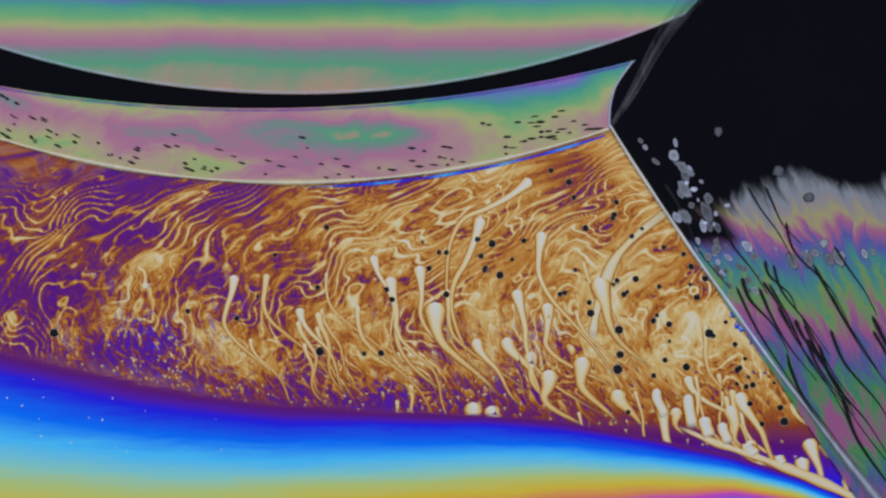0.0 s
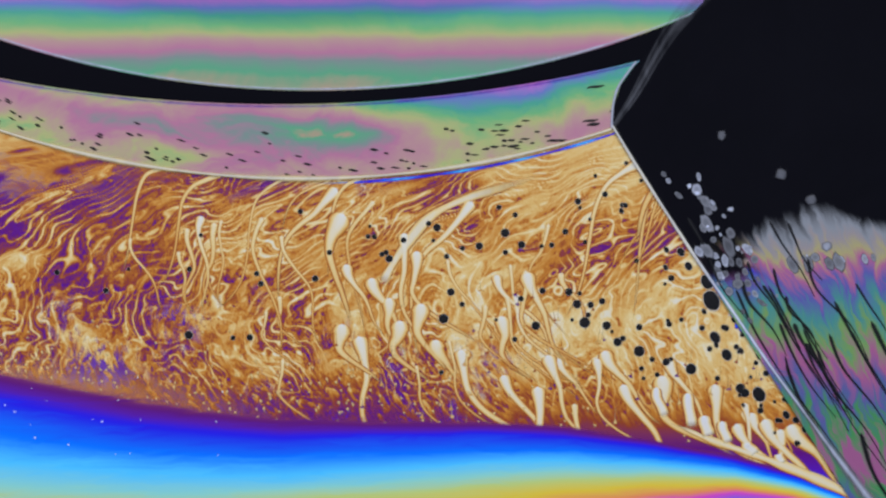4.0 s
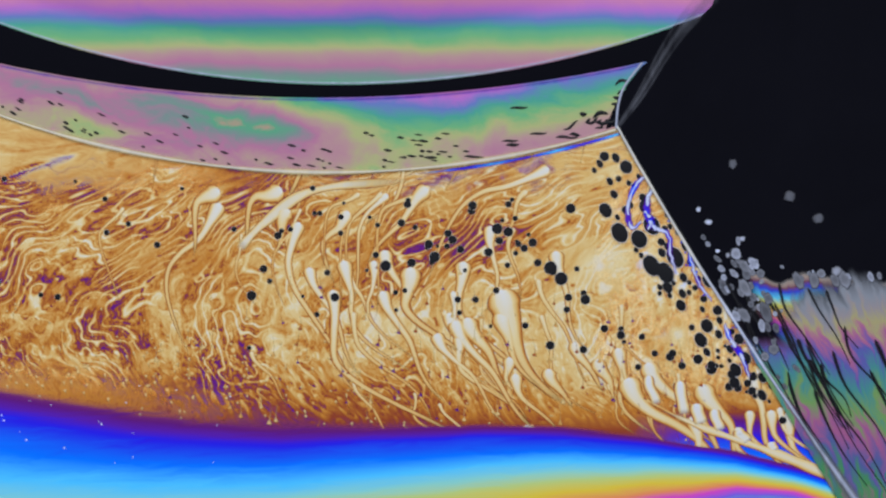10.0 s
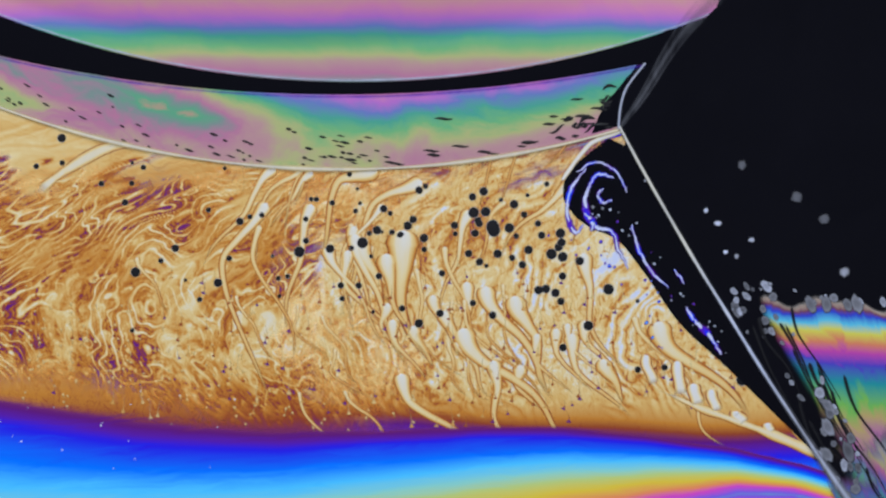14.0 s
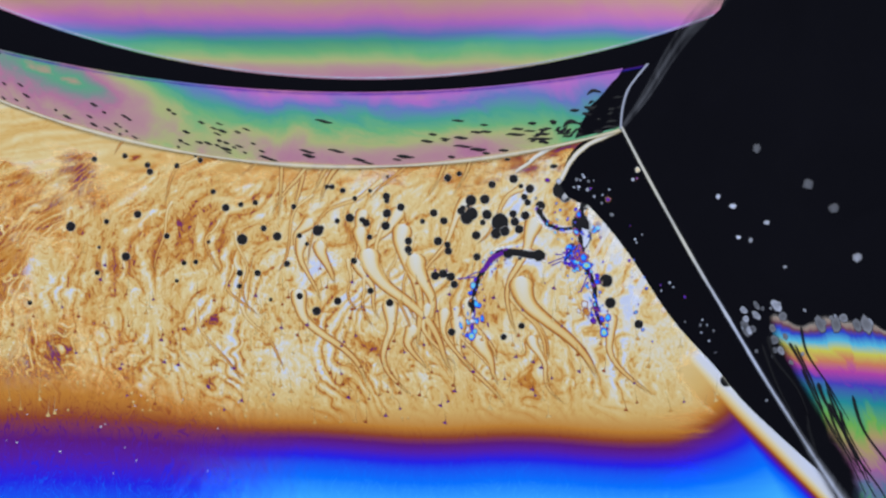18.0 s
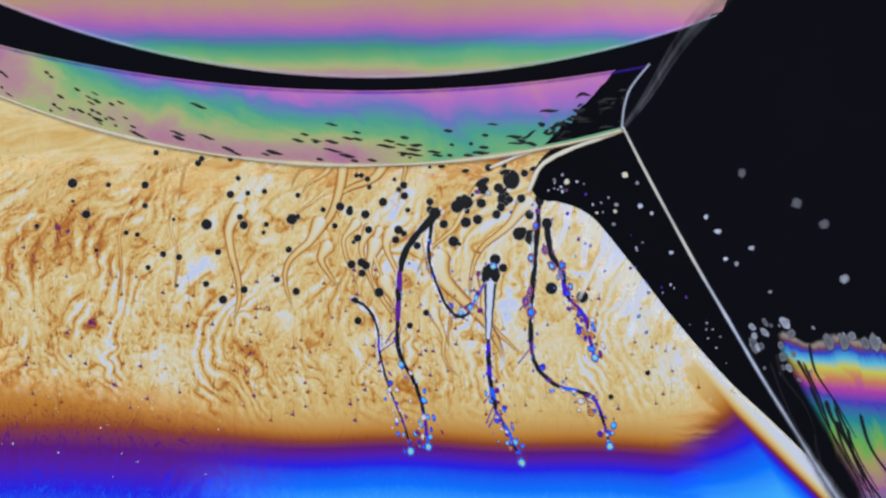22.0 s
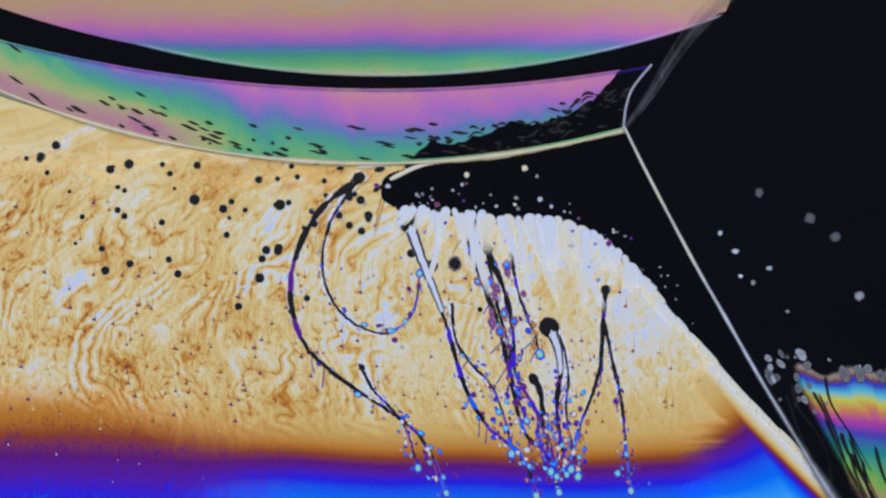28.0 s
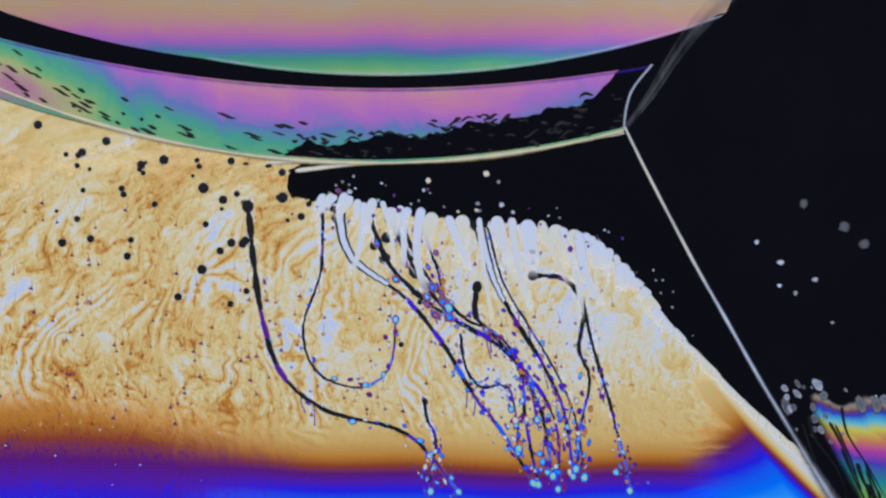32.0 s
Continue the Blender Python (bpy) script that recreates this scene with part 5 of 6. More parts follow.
PLUMES_A = [(770, 535, 170, 19), (690, 490, 150, 11), (842, 600, 130, 12), (895, 598, 110, 13), (938, 622, 100, 13), (970, 655, 110, 15), (1030, 632, 125, 16), (1092, 690, 70, 15),
            (1195, 722, 50, 13), (660, 452, 120, 10), (742, 470, 120, 11), (530, 545, 110, 8), (852, 385, 110, 11), (960, 410, 110, 11), (415, 487, 60, 9), (1060, 492, 60, 16), (940, 318, 120, 11)]
PLUMES_B = [(780, 512, 160, 17), (885, 570, 130, 16), (958, 572, 110, 18), (1035, 512, 130, 14), (658, 500, 120, 14), (712, 500, 110, 10), (850, 560, 120, 11), (1165, 680, 80, 15),
            (1120, 655, 90, 13), (1076, 690, 70, 12), (985, 652, 90, 11), (600, 512, 110, 10), (552, 432, 130, 13), (398, 400, 110, 13), (865, 470, 90, 13)]
PLUMES_C = [(740, 445, 110, 26), (656, 452, 110, 15), (616, 475, 110, 12), (910, 515, 110, 16), (968, 540, 110, 18), (862, 602, 70, 14), (745, 604, 50, 13), (1075, 490, 120, 14),
            (1112, 600, 110, 14), (1150, 660, 80, 16), (1060, 610, 100, 11), (993, 660, 80, 12), (1022, 612, 90, 9), (480, 398, 60, 13)]
PLUMES_D = [(488, 474, 90, 15), (632, 402, 110, 20), (770, 530, 120, 13), (880, 480, 120, 22), (1000, 535, 80, 20), (930, 400, 60, 14), (325, 400, 100, 14), (1170, 560, 130, 12), (1085, 560, 130, 11)]
for t_seen, seeds in ((0, PLUMES_A), (9, PLUMES_B), (13, PLUMES_C), (19, PLUMES_D[:4])):
    for i, (u, v, n, r) in enumerate(seeds):
        plume(u, v, t_seen, n, r, 100 * t_seen + i)
rnd_plume = random.Random(44)
for i in range(18):
    plume(rnd_plume.uniform(620, 1080), rnd_plume.uniform(450, 620), rnd_plume.choice((3, 6, 6, 8, 11, 16, 18)), 110, rnd_plume.uniform(8, 15), 3000 + i)
for i in range(50):
    plume(rnd_plume.uniform(380, 1200), rnd_plume.uniform(440, 640), rnd_plume.choice((0, 1, 2, 4, 6, 8, 10, 12, 14, 17)), 90, rnd_plume.uniform(3.5, 6.5), 4000 + i, pale=0.17, strand=True)


def white_stream():
    """Broad white streak that bends up under the collar and is drawn out along it."""
    depth = -0.041
    line = curve_through([(548, 486), (560, 462), (588, 425), (640, 372), (700, 345), (790, 325), (880, 303), (930, 290)], 10)
    line = [(u - 700, v - 350) for u, v in line]

    def profile(s, c):
        c = abs(c)
        return (0.33 if c > 0.9 else 0.41 if c > 0.75 else 0.25 if c > 0.6 else 0.15 + 0.04 * c) + 0.04 * s, 0.05, (0.2 if c > 0.9 else 0.5 if c > 0.75 else 0.66) * min(1, 2.5 * (1 - s)) * min(1, 0.3 + s * 5)
    me = ribbon("white_stream", depth, line, lambda s: 4 + 7 * math.sin(math.pi * min(1, 0.15 + s)) + 2.5 * math.sin(s * 21), profile, M_PIECE, 0.01, (-1, -0.84, -0.66, -0.3, 0.3, 0.66, 0.84, 1))
    ob = thing("white_stream", me, Matrix(), "broad white streak of thin film bending up below the collar", "plume")
    carry(ob, depth, [(0, 1130, 420, -25), (3, 900, 375, -10), (5.5, 720, 350, 0), (8, 690, 350, 2), (10, 590, 335, 8), (12, 440, 300, 14), (15, 150, 240, 18), (20, -300, 160, 20), (32, -700, 100, 20)])


white_stream()


# ---- black spots ----
def spot(u, v, t0, r, seed):
    depth = -0.055 - 0.01 * (seed % 7) / 7
    me = disc("black_spot", depth, r * 1.1, [(0.4, 0.0, 0, 1), (0.72, 0.0, 0, 0.95), (0.86, 0.03, 0, 0.75), (1.0, 0.47, 0, 0.15)], M_PIECE, 1.0, 0.02, 20, seed, 0.03)
    ob = thing("black_spot", me, Matrix(), "small round black spot of very thin film", "black spot", "black film spots")
    carry(ob, depth, [(t, x, y, 0) for t, x, y in drift(u, v, t0)])


SPOTS_EARLY = {0: [(1007, 322, 6), (1036, 404, 6), (1125, 494, 6), (1016, 350, 5), (975, 302, 5), (845, 424, 5), (790, 447, 5), (1018, 478, 4), (1092, 497, 5), (1255, 590, 8), (1305, 655, 6), (1157, 665, 5)],
         6: [(985, 388, 6), (908, 343, 5), (614, 433, 5), (514, 433, 5), (715, 440, 5), (935, 343, 5), (968, 352, 5), (20, 425, 5)],
         9: [(1028, 447, 9), (810, 462, 6), (790, 445, 5), (312, 449, 6), (187, 374, 5), (543, 340, 5), (898, 375, 6), (925, 408, 5)]}
SPOTS_MIDDLE = {13: [(908, 372, 8), (862, 402, 7), (864, 455, 7), (820, 405, 7), (1040, 493, 9), (985, 442, 7), (935, 395, 6), (968, 418, 6), (830, 490, 6), (720, 495, 6), (222, 340, 5), (65, 248, 8)]}
SPOTS_PAIRED = {17: [(895, 322, 8), (860, 332, 7), (832, 360, 10), (856, 358, 9), (680, 353, 7), (712, 372, 7), (660, 400, 7), (696, 405, 8), (897, 420, 10), (862, 422, 8), (876, 460, 7), (822, 450, 7), (826, 490, 8), (750, 447, 7), (940, 392, 8), (960, 375, 9), (925, 402, 8)],
         21: [(765, 376, 7), (812, 368, 8), (852, 365, 9), (885, 385, 8), (947, 390, 9), (945, 422, 9), (910, 467, 10), (932, 485, 8), (720, 412, 8), (682, 475, 8), (674, 573, 7), (845, 300, 7)],
         25: [(812, 352, 12), (835, 345, 12), (880, 395, 12), (850, 482, 11), (640, 540, 6), (605, 352, 8), (735, 322, 5), (540, 470, 7), (430, 330, 7), (380, 480, 6), (300, 300, 7), (250, 420, 6)]}
SPOTS_LATE = {23: [(631, 513, 9), (680, 353, 8), (325, 495, 6)],
         28: [(395, 370, 8), (195, 300, 8), (230, 467, 7), (471, 443, 8), (208, 372, 6), (70, 282, 6), (315, 485, 7), (805, 467, 11), (718, 402, 10), (652, 388, 6), (515, 551, 6)],
         32: [(360, 333, 10), (110, 430, 8), (290, 283, 9), (145, 270, 8), (500, 350, 10), (67, 221, 8), (188, 250, 8), (743, 535, 5), (710, 610, 5)]}
count = 0
for t_seen, seeds in (*SPOTS_EARLY.items(), *SPOTS_MIDDLE.items(), *SPOTS_PAIRED.items(), *SPOTS_LATE.items()):
    for u, v, r in seeds:
        count += 1
        spot(u, v, t_seen, r, count)
# large spots that swell under the tip of the black film
for r, rows in ((15, [(0, 1350, 420), (13, 1260, 400), (16, 1040, 480), (17, 930, 440), (18, 885, 395), (19, 870, 370), (20, 882, 340), (21, 905, 322), (22, 905, 318), (23, 888, 320), (24, 862, 325), (25, 836, 342), (28, 745, 335), (32, 700, 330)]),
                (12, [(0, 1350, 400), (13, 1260, 380), (16, 1060, 330), (17, 985, 318), (18, 990, 337), (19, 990, 333), (20, 940, 310), (21, 872, 318), (22, 892, 352), (23, 888, 358), (24, 858, 355), (25, 838, 382), (28, 760, 345), (32, 700, 335)]),
                (12, [(0, 1350, 400), (16, 1100, 340), (18, 1000, 345), (20, 955, 345), (21, 942, 333), (22, 940, 420), (23, 918, 420), (24, 896, 432), (25, 850, 482), (28, 805, 467), (30, 760, 470), (32, 735, 480)])):
    count += 1
    me = disc("black_spot", -0.057, r * 1.1, [(0.4, 0.0, 0, 1), (0.78, 0.0, 0, 0.95), (0.9, 0.03, 0, 0.75), (1.0, 0.47, 0, 0.15)], M_PIECE, 1.15, 0.002, 24, 950 + count, 0.04)
    carry(thing("black_spot", me, Matrix(), "large black spot of very thin film below the collar", "black spot", "black film spots"), -0.057, [(t, u, v, 0) for t, u, v in rows])
rnd_spot = random.Random(4)
for i in range(88):
    if i < 64:
        t_seen = rnd_spot.choice((0, 1, 2, 3, 4, 5, 6, 7))
        u, v, r = rnd_spot.gauss(1120, 75), rnd_spot.uniform(300, 680), rnd_spot.uniform(3, 6)
    else:
        t_seen = rnd_spot.choice((6, 8, 10, 13, 16, 18, 21))
        u, v, r = rnd_spot.uniform(0, 1000), rnd_spot.uniform(300, 560), rnd_spot.uniform(3, 5.5)
    spot(u, v, t_seen, r, 300 + i)


def black_cells():
    """Black cells that gather beside the border and run together into the wedge."""
    rnd = random.Random(12)
    placed = []
    for i in range(900):
        v = rnd.uniform(285, 720)
        off = rnd.uniform(12, 125) * min(1, (v - 200) / 130)
        u = border_u(v) + 12 - off
        r = rnd.choice((4, 5, 6, 8, 10, 13, 17)) * (1.0 if v < 620 else 0.7)
        if all(math.hypot(u - x, (v - y)) > r + q + 1 for x, y, q in placed):
            placed.append((u, v, r))
        if len(placed) >= 84:
            break
    for i, (u, v, r) in enumerate(placed):
        depth = -0.066
        me = disc("black_cell", depth, r * 1.2, [(0.4, 0.0, 0, 1), (0.78, 0.0, 0, 0.95), (0.88, 0.06, 0, 0.8), (1.0, 0.48, 0, 0.35)], M_PIECE, rnd.uniform(1.0, 1.5), 0.02, 24, 700 + i, 0.035)
        ob = thing("black_cell", me, Matrix(), "black cell of very thin film beside the border", "black spot", "black cells beside the border")
        late = rnd.uniform(-1.2, 1.5)
        carry(ob, depth, [(0, u + 250, v + 150, -30), (2.2 + 0.6 * late + 0.14 * r, u + 190, v + 125, -30), (4.6 + 0.5 * late + 0.1 * r, u + 26, v + 52, -30), (7, u + 4, v + 24, -30), (9, u, v, -30), (11.5, u - 12, v - 14, -32), (15, u + 14, v - 10, -34), (32, u + 30, v, -34)])


black_cells()

# ---- dark tendrils with blue beads ----
LAG = [(0, 960, -30), (10, 860, -30), (13, 700, -40), (15, 540, -40), (17, 420, -20), (19, 340, 0), (21, 260, 12), (23, 185, 12), (25, 110, 4), (28, 0, 0), (30, -40, 5), (32, -85, 10)]


def drop(parent, depth, u, v, r, rnd, seed):
    k = scale_at(depth)
    core = rnd.choice((0.13, 0.36, 0.46, 0.50, 0.54, 0.58, 0.62, 0.66, 0.70))
    me = disc("bead", depth, r, [(0.3, core, 0.07, 0.85), (0.6, core - 0.03, 0.07, 0.75), (0.82, 0.46, 0.04, 0.68), (1.0, 0.12, 0, 0.25)], M_BEAD, rnd.uniform(0.4, 0.9), 0.01, 12, seed, 0.2)
    part("bead", me, parent, Matrix.Translation((u * k, -0.0000005 - 0.0000003 * rnd.random(), -v * k)) @ Matrix.Rotation(radians(rnd.uniform(-30, 15)), 4, "Y"), "iridescent blue bead")


def tendril(shapes, size, beads, seed, cap=False, n=26, fork=False, blobs=False):
    """A dark strand in short links that follow one another; shapes gives its run at each time, from the head downwards."""
    shapes = dict(shapes)
    first = min(shapes)
    # before it shows, it lies folded in the black film, and slips out from under its edge
    mean = sum(u for u, v in shapes[first]) / len(shapes[first])
    out = [(u + 0.35 * (1180 - mean), 420 + 0.55 * (v - 420) - 60) for u, v in shapes[first]]
    fold = [(1330 + 0.1 * (u - 900), 470 + 0.3 * (v - 470)) for u, v in shapes[first]]
    for t, line in ((first - 1.0, out), (first - 2.2, fold), (0, fold)):
        shapes[t] = line
    depth = -0.066 - 0.0022 * (seed % 6)
    base = sheet_pose(*shapes[28][3], depth)
    ob = tagged(new("dark_tendril"), "black capped finger of white film trailing blue beads" if cap else "black winding strand hung with blue beads", "tendril", "dark tendrils")
    ob.matrix_world = base
    rows, reach = chain_rows(shapes, n)
    rnd = random.Random(seed)
    for i in range(n):
        s = (i + 0.5) / n
        d = depth - 0.0005 * (i % 3)
        k = scale_at(d)
        h = 0.60 * reach[i] + 2.0
        lump = rnd.uniform(0.55, 1.1) * (1 - 0.5 * s)
        w = max(2.0, 1.12 * size * lump)
        way = [(h * x, rnd.uniform(-0.8, 0.8)) for x in (-1, -0.85, -0.5, 0, 0.5, 0.85, 1)]
        tint = 0.0 if rnd.random() > 0.7 * s * s else rnd.choice((0.47, 0.52, 0.58))
        if cap and s < 0.3:
            wide = size * (1.9 - 3.4 * s)
            me = ribbon("link", d, way, lambda q: wide * (0.8 + 0.2 * math.sin(math.pi * q)), lambda q, c: (0.115 if abs(c) < 0.55 else 0.0 if abs(c) < 0.86 else 0.06, 0.0, 0.95 if abs(c) < 0.9 else 0.3), M_PIECE, 0.02, (-1, -0.88, -0.8, -0.64, -0.5, 0, 0.5, 0.64, 0.8, 0.88, 1))
        else:
            me = ribbon("link", d, way, lambda q: w * (0.6 + 0.4 * math.sin(math.pi * q)), lambda q, c: (tint if abs(c) < 0.8 else 0.06, 0, 0.95 - 0.6 * abs(c) ** 3), M_PIECE, 0.02)
        link = part("link", me, ob)
        carry_part(link, base, d, rows[i])
        side = rnd.uniform(-1, 1)
        if s < 0.8:
            white = rnd.uniform(8, 14) * (1 - 0.6 * s)
            me = ribbon("white_finger", d, [(h * 1.15 * x, side * 4) for x in (-1, -0.6, 0, 0.6, 1)], lambda q: white * (0.75 + 0.25 * math.sin(math.pi * q)), lambda q, c: (0.112 + 0.04 * abs(c), 0.01, (0.66 - 0.42 * abs(c)) * (1 - 0.4 * s)), M_EDGE, 0.0)
            finger = part("white_finger", me, link, pose(0, 0.0000022, 0), "white film beside the strand")
            finger.visible_shadow = False
        for q in range(int(beads * (0.25 + 5.0 * s * s) / n * rnd.uniform(0.4, 1.4) + rnd.uniform(0.2, 1.0))):
            drop(link, d, rnd.uniform(-h, h), rnd.gauss(0, 3 + 7 * s), rnd.uniform(1.5, 4.4 + 4.6 * s), rnd, seed * 900 + 30 * i + q)
        if s > 0.12 and rnd.random() < 0.75:
            drop(link, d, rnd.uniform(-h, h), max(-34, min(34, rnd.gauss(0, 20))), rnd.uniform(1.4, 3.2), rnd, seed * 900 + 30 * i + 29)
        if blobs and 0.08 < s < 0.5 and rnd.random() < 0.5:
            r = rnd.uniform(6, 13)
            me = disc("marbled_drop", d, r, [(0.25, rnd.choice((0.36, 0.62, 0.70)), 0.09, 0.9), (0.5, 0.58, 0.09, 0.85), (0.72, 0.34, 0.06, 0.8), (0.88, 0.48, 0.03, 0.8), (1.0, 0.05, 0, 0.35)], M_BEAD, rnd.uniform(0.5, 0.8), 0.01, 16, seed * 300 + i, 0.2)
            part("marbled_drop", me, link, Matrix.Translation((0, -0.0000016, -rnd.uniform(-12, 12) * k)), "marbled iridescent drop")
        if s > 0.3 and rnd.random() < 0.2:
            drip = curve_through([(0, 0), (rnd.uniform(-3, 3), 14), (rnd.uniform(-5, 5), rnd.uniform(24, 46))], 5)
            me = ribbon("twig", d, drip, lambda q: 0.9 + 1.4 * (1 - q) + 1.6 * q ** 6, lambda q, c: (0.02 if q < 0.4 else 0.5, 0.02, 0.85 - 0.6 * abs(c)), M_PIECE, 0.02, (-1, -0.5, 0.5, 1))
            mid = rows[i][len(rows[i]) * 3 // 4][3]
            part("twig", me, link, pose(0, -0.0000003, 0) @ Matrix.Rotation(radians(-mid), 4, "Y"))
        if i == 0 and not fork:
            r = size * (3.3 if cap else 1.9)
            me = disc("black_head", d, r, [(0.5, 0.0, 0, 1), (0.85, 0.0, 0, 0.95), (0.93, 0.04, 0, 0.75), (1.0, 0.46, 0, 0.3)], M_PIECE, rnd.uniform(0.8, 1.0), 0.01, 22, seed * 7, 0.05)
            part("black_head", me, link, Matrix.Translation((-0.4 * h * k, -0.0000012, 0)), "round black head")
            if cap:
                me = disc("white_tip", d, r * 0.56, [(0.6, 0.115, 0, 1), (0.88, 0.12, 0, 0.9), (1.0, 0.05, 0, 0.3)], M_PIECE, 1.0, 0.01, 18, seed * 7 + 1, 0.04)
                part("white_tip", me, link, Matrix.Translation(((0.35 * r - 0.3 * h) * k, -0.0000022, 0)), "white round tip")
        if i == n - 1:
            r = rnd.uniform(8, 12)
            me = disc("blue_bulb", d, r, [(0.25, 0.76, 0.03, 0.9), (0.5, 0.68, 0.04, 0.85), (0.72, 0.58, 0.04, 0.8), (0.9, 0.48, 0.03, 0.7), (1.0, 0.15, 0, 0.25)], M_BEAD, 0.8, 0.03, 18, seed * 7 + 3, 0.12)
            part("blue_bulb", me, link, Matrix.Translation((h * k, -0.0000012, 0)), "blue drop with a pale core")


tendril({17: [(1010, 410), (960, 440), (925, 460), (905, 490), (893, 505), (890, 515), (888, 528)], 18: [(950, 452), (890, 448), (862, 470), (845, 500), (838, 530), (838, 555), (836, 580)], 19: [(860, 447), (832, 478), (806, 520), (798, 560), (800, 590), (806, 615), (810, 640)],
         20: [(818, 430), (782, 485), (766, 540), (768, 590), (770, 630), (776, 670), (784, 700)], 21: [(790, 393), (755, 450), (740, 515), (738, 590), (752, 650), (762, 700), (765, 740)], 22: [(770, 378), (716, 450), (705, 540), (706, 620), (735, 680), (750, 730), (757, 780)],
         23: [(775, 328), (725, 400), (672, 500), (675, 615), (720, 690), (748, 760), (758, 812)], 24: [(765, 385), (680, 420), (640, 510), (645, 610), (700, 680), (748, 758), (764, 826)], 25: [(658, 412), (620, 478), (605, 560), (614, 632), (680, 690), (742, 772), (770, 836)],
         28: [(640, 312), (560, 380), (515, 490), (533, 600), (605, 672), (738, 766), (788, 868)], 29: [(645, 312), (540, 385), (494, 485), (512, 600), (592, 690), (742, 766), (790, 872)], 30: [(528, 386), (490, 450), (471, 525), (506, 612), (582, 704), (748, 762), (795, 872)],
         31: [(485, 382), (468, 475), (482, 590), (545, 688), (640, 733), (745, 760), (802, 866)], 32: [(438, 360), (450, 470), (466, 570), (500, 665), (580, 728), (720, 768), (808, 866)]}, 6.5, 30, 1)
tendril({19: [(870, 452), (885, 488), (908, 502), (938, 500), (962, 508), (985, 492), (990, 450)], 20: [(822, 434), (852, 480), (890, 514), (930, 530), (960, 540), (984, 500), (990, 440)], 21: [(795, 400), (808, 475), (835, 520), (868, 512), (892, 505), (915, 560), (945, 590)],
         22: [(765, 390), (760, 460), (790, 540), (820, 560), (848, 520), (862, 490), (868, 480)], 23: [(770, 340), (728, 430), (732, 520), (782, 590), (815, 580), (840, 520), (852, 470)], 24: [(755, 392), (695, 450), (690, 520), (748, 600), (798, 618), (820, 560), (832, 500)],
         25: [(735, 432), (678, 462), (660, 530), (708, 610), (768, 658), (800, 610), (815, 530)], 28: [(632, 320), (582, 400), (572, 490), (612, 562), (682, 590), (730, 555), (742, 490)], 29: [(635, 350), (585, 405), (556, 500), (604, 570), (660, 622), (712, 600), (725, 540)],
         30: [(605, 360), (556, 450), (556, 540), (592, 612), (645, 656), (698, 628), (708, 545)], 31: [(608, 375), (560, 450), (545, 545), (568, 625), (640, 670), (694, 640), (704, 570)], 32: [(570, 350), (568, 480), (536, 580), (562, 660), (640, 686), (690, 650), (700, 570)]}, 3.6, 18, 2)
tendril({19: [(945, 498), (950, 530), (940, 555), (926, 575), (920, 595), (928, 610), (938, 615)], 20: [(902, 520), (926, 550), (928, 585), (915, 620), (905, 650), (912, 675), (928, 695)], 21: [(880, 505), (892, 550), (886, 600), (885, 650), (888, 690), (898, 720), (912, 750)],
         22: [(868, 487), (866, 550), (864, 610), (868, 675), (880, 730), (905, 775), (920, 810)], 23: [(852, 478), (846, 545), (848, 620), (854, 695), (885, 755), (915, 805), (926, 845)], 24: [(842, 468), (846, 535), (840, 620), (852, 715), (888, 768), (925, 805), (936, 862)],
         25: [(806, 432), (810, 500), (834, 565), (838, 660), (856, 740), (900, 788), (945, 866)], 28: [(722, 390), (745, 455), (785, 560), (825, 690), (868, 760), (925, 808), (948, 872)], 29: [(705, 360), (738, 462), (776, 560), (808, 650), (858, 742), (905, 800), (948, 864)],
         30: [(660, 358), (690, 450), (742, 502), (778, 620), (862, 735), (916, 790), (950, 862)], 31: [(628, 362), (645, 450), (735, 520), (782, 630), (858, 722), (910, 780), (950, 854)], 32: [(598, 342), (618, 450), (715, 525), (785, 610), (832, 690), (896, 775), (942, 852)]}, 6.5, 32, 3, True)
tendril({17: [(1062, 375), (1050, 385), (1065, 420), (1075, 445), (1080, 465), (1084, 480), (1086, 492)], 19: [(1006, 352), (1002, 415), (1000, 480), (1018, 535), (1026, 580), (1038, 612), (1050, 635)], 20: [(1003, 350), (992, 430), (986, 500), (990, 560), (1012, 615), (1034, 660), (1050, 702)],
         21: [(962, 350), (950, 440), (954, 520), (960, 590), (985, 645), (1030, 692), (1066, 748)], 22: [(955, 352), (948, 450), (940, 560), (946, 640), (985, 682), (1050, 705), (1078, 784)], 23: [(946, 368), (936, 450), (930, 560), (936, 660), (965, 715), (1050, 705), (1088, 806)],
         24: [(940, 400), (914, 480), (926, 600), (936, 690), (970, 745), (1050, 698), (1098, 816)], 25: [(908, 420), (894, 500), (922, 600), (942, 690), (975, 750), (1050, 680), (1102, 834)], 28: [(815, 395), (850, 490), (884, 580), (906, 680), (928, 765), (968, 805), (988, 866)],
         29: [(776, 385), (800, 485), (842, 580), (900, 660), (922, 755), (958, 802), (990, 870)], 30: [(708, 378), (765, 490), (828, 550), (888, 604), (908, 690), (922, 780), (962, 866)], 31: [(682, 368), (705, 455), (790, 540), (872, 572), (918, 660), (918, 745), (942, 846)], 32: [(652, 375), (690, 470), (770, 545), (850, 592), (918, 645), (930, 745), (952, 854)]}, 6.0, 36, 4, blobs=True)
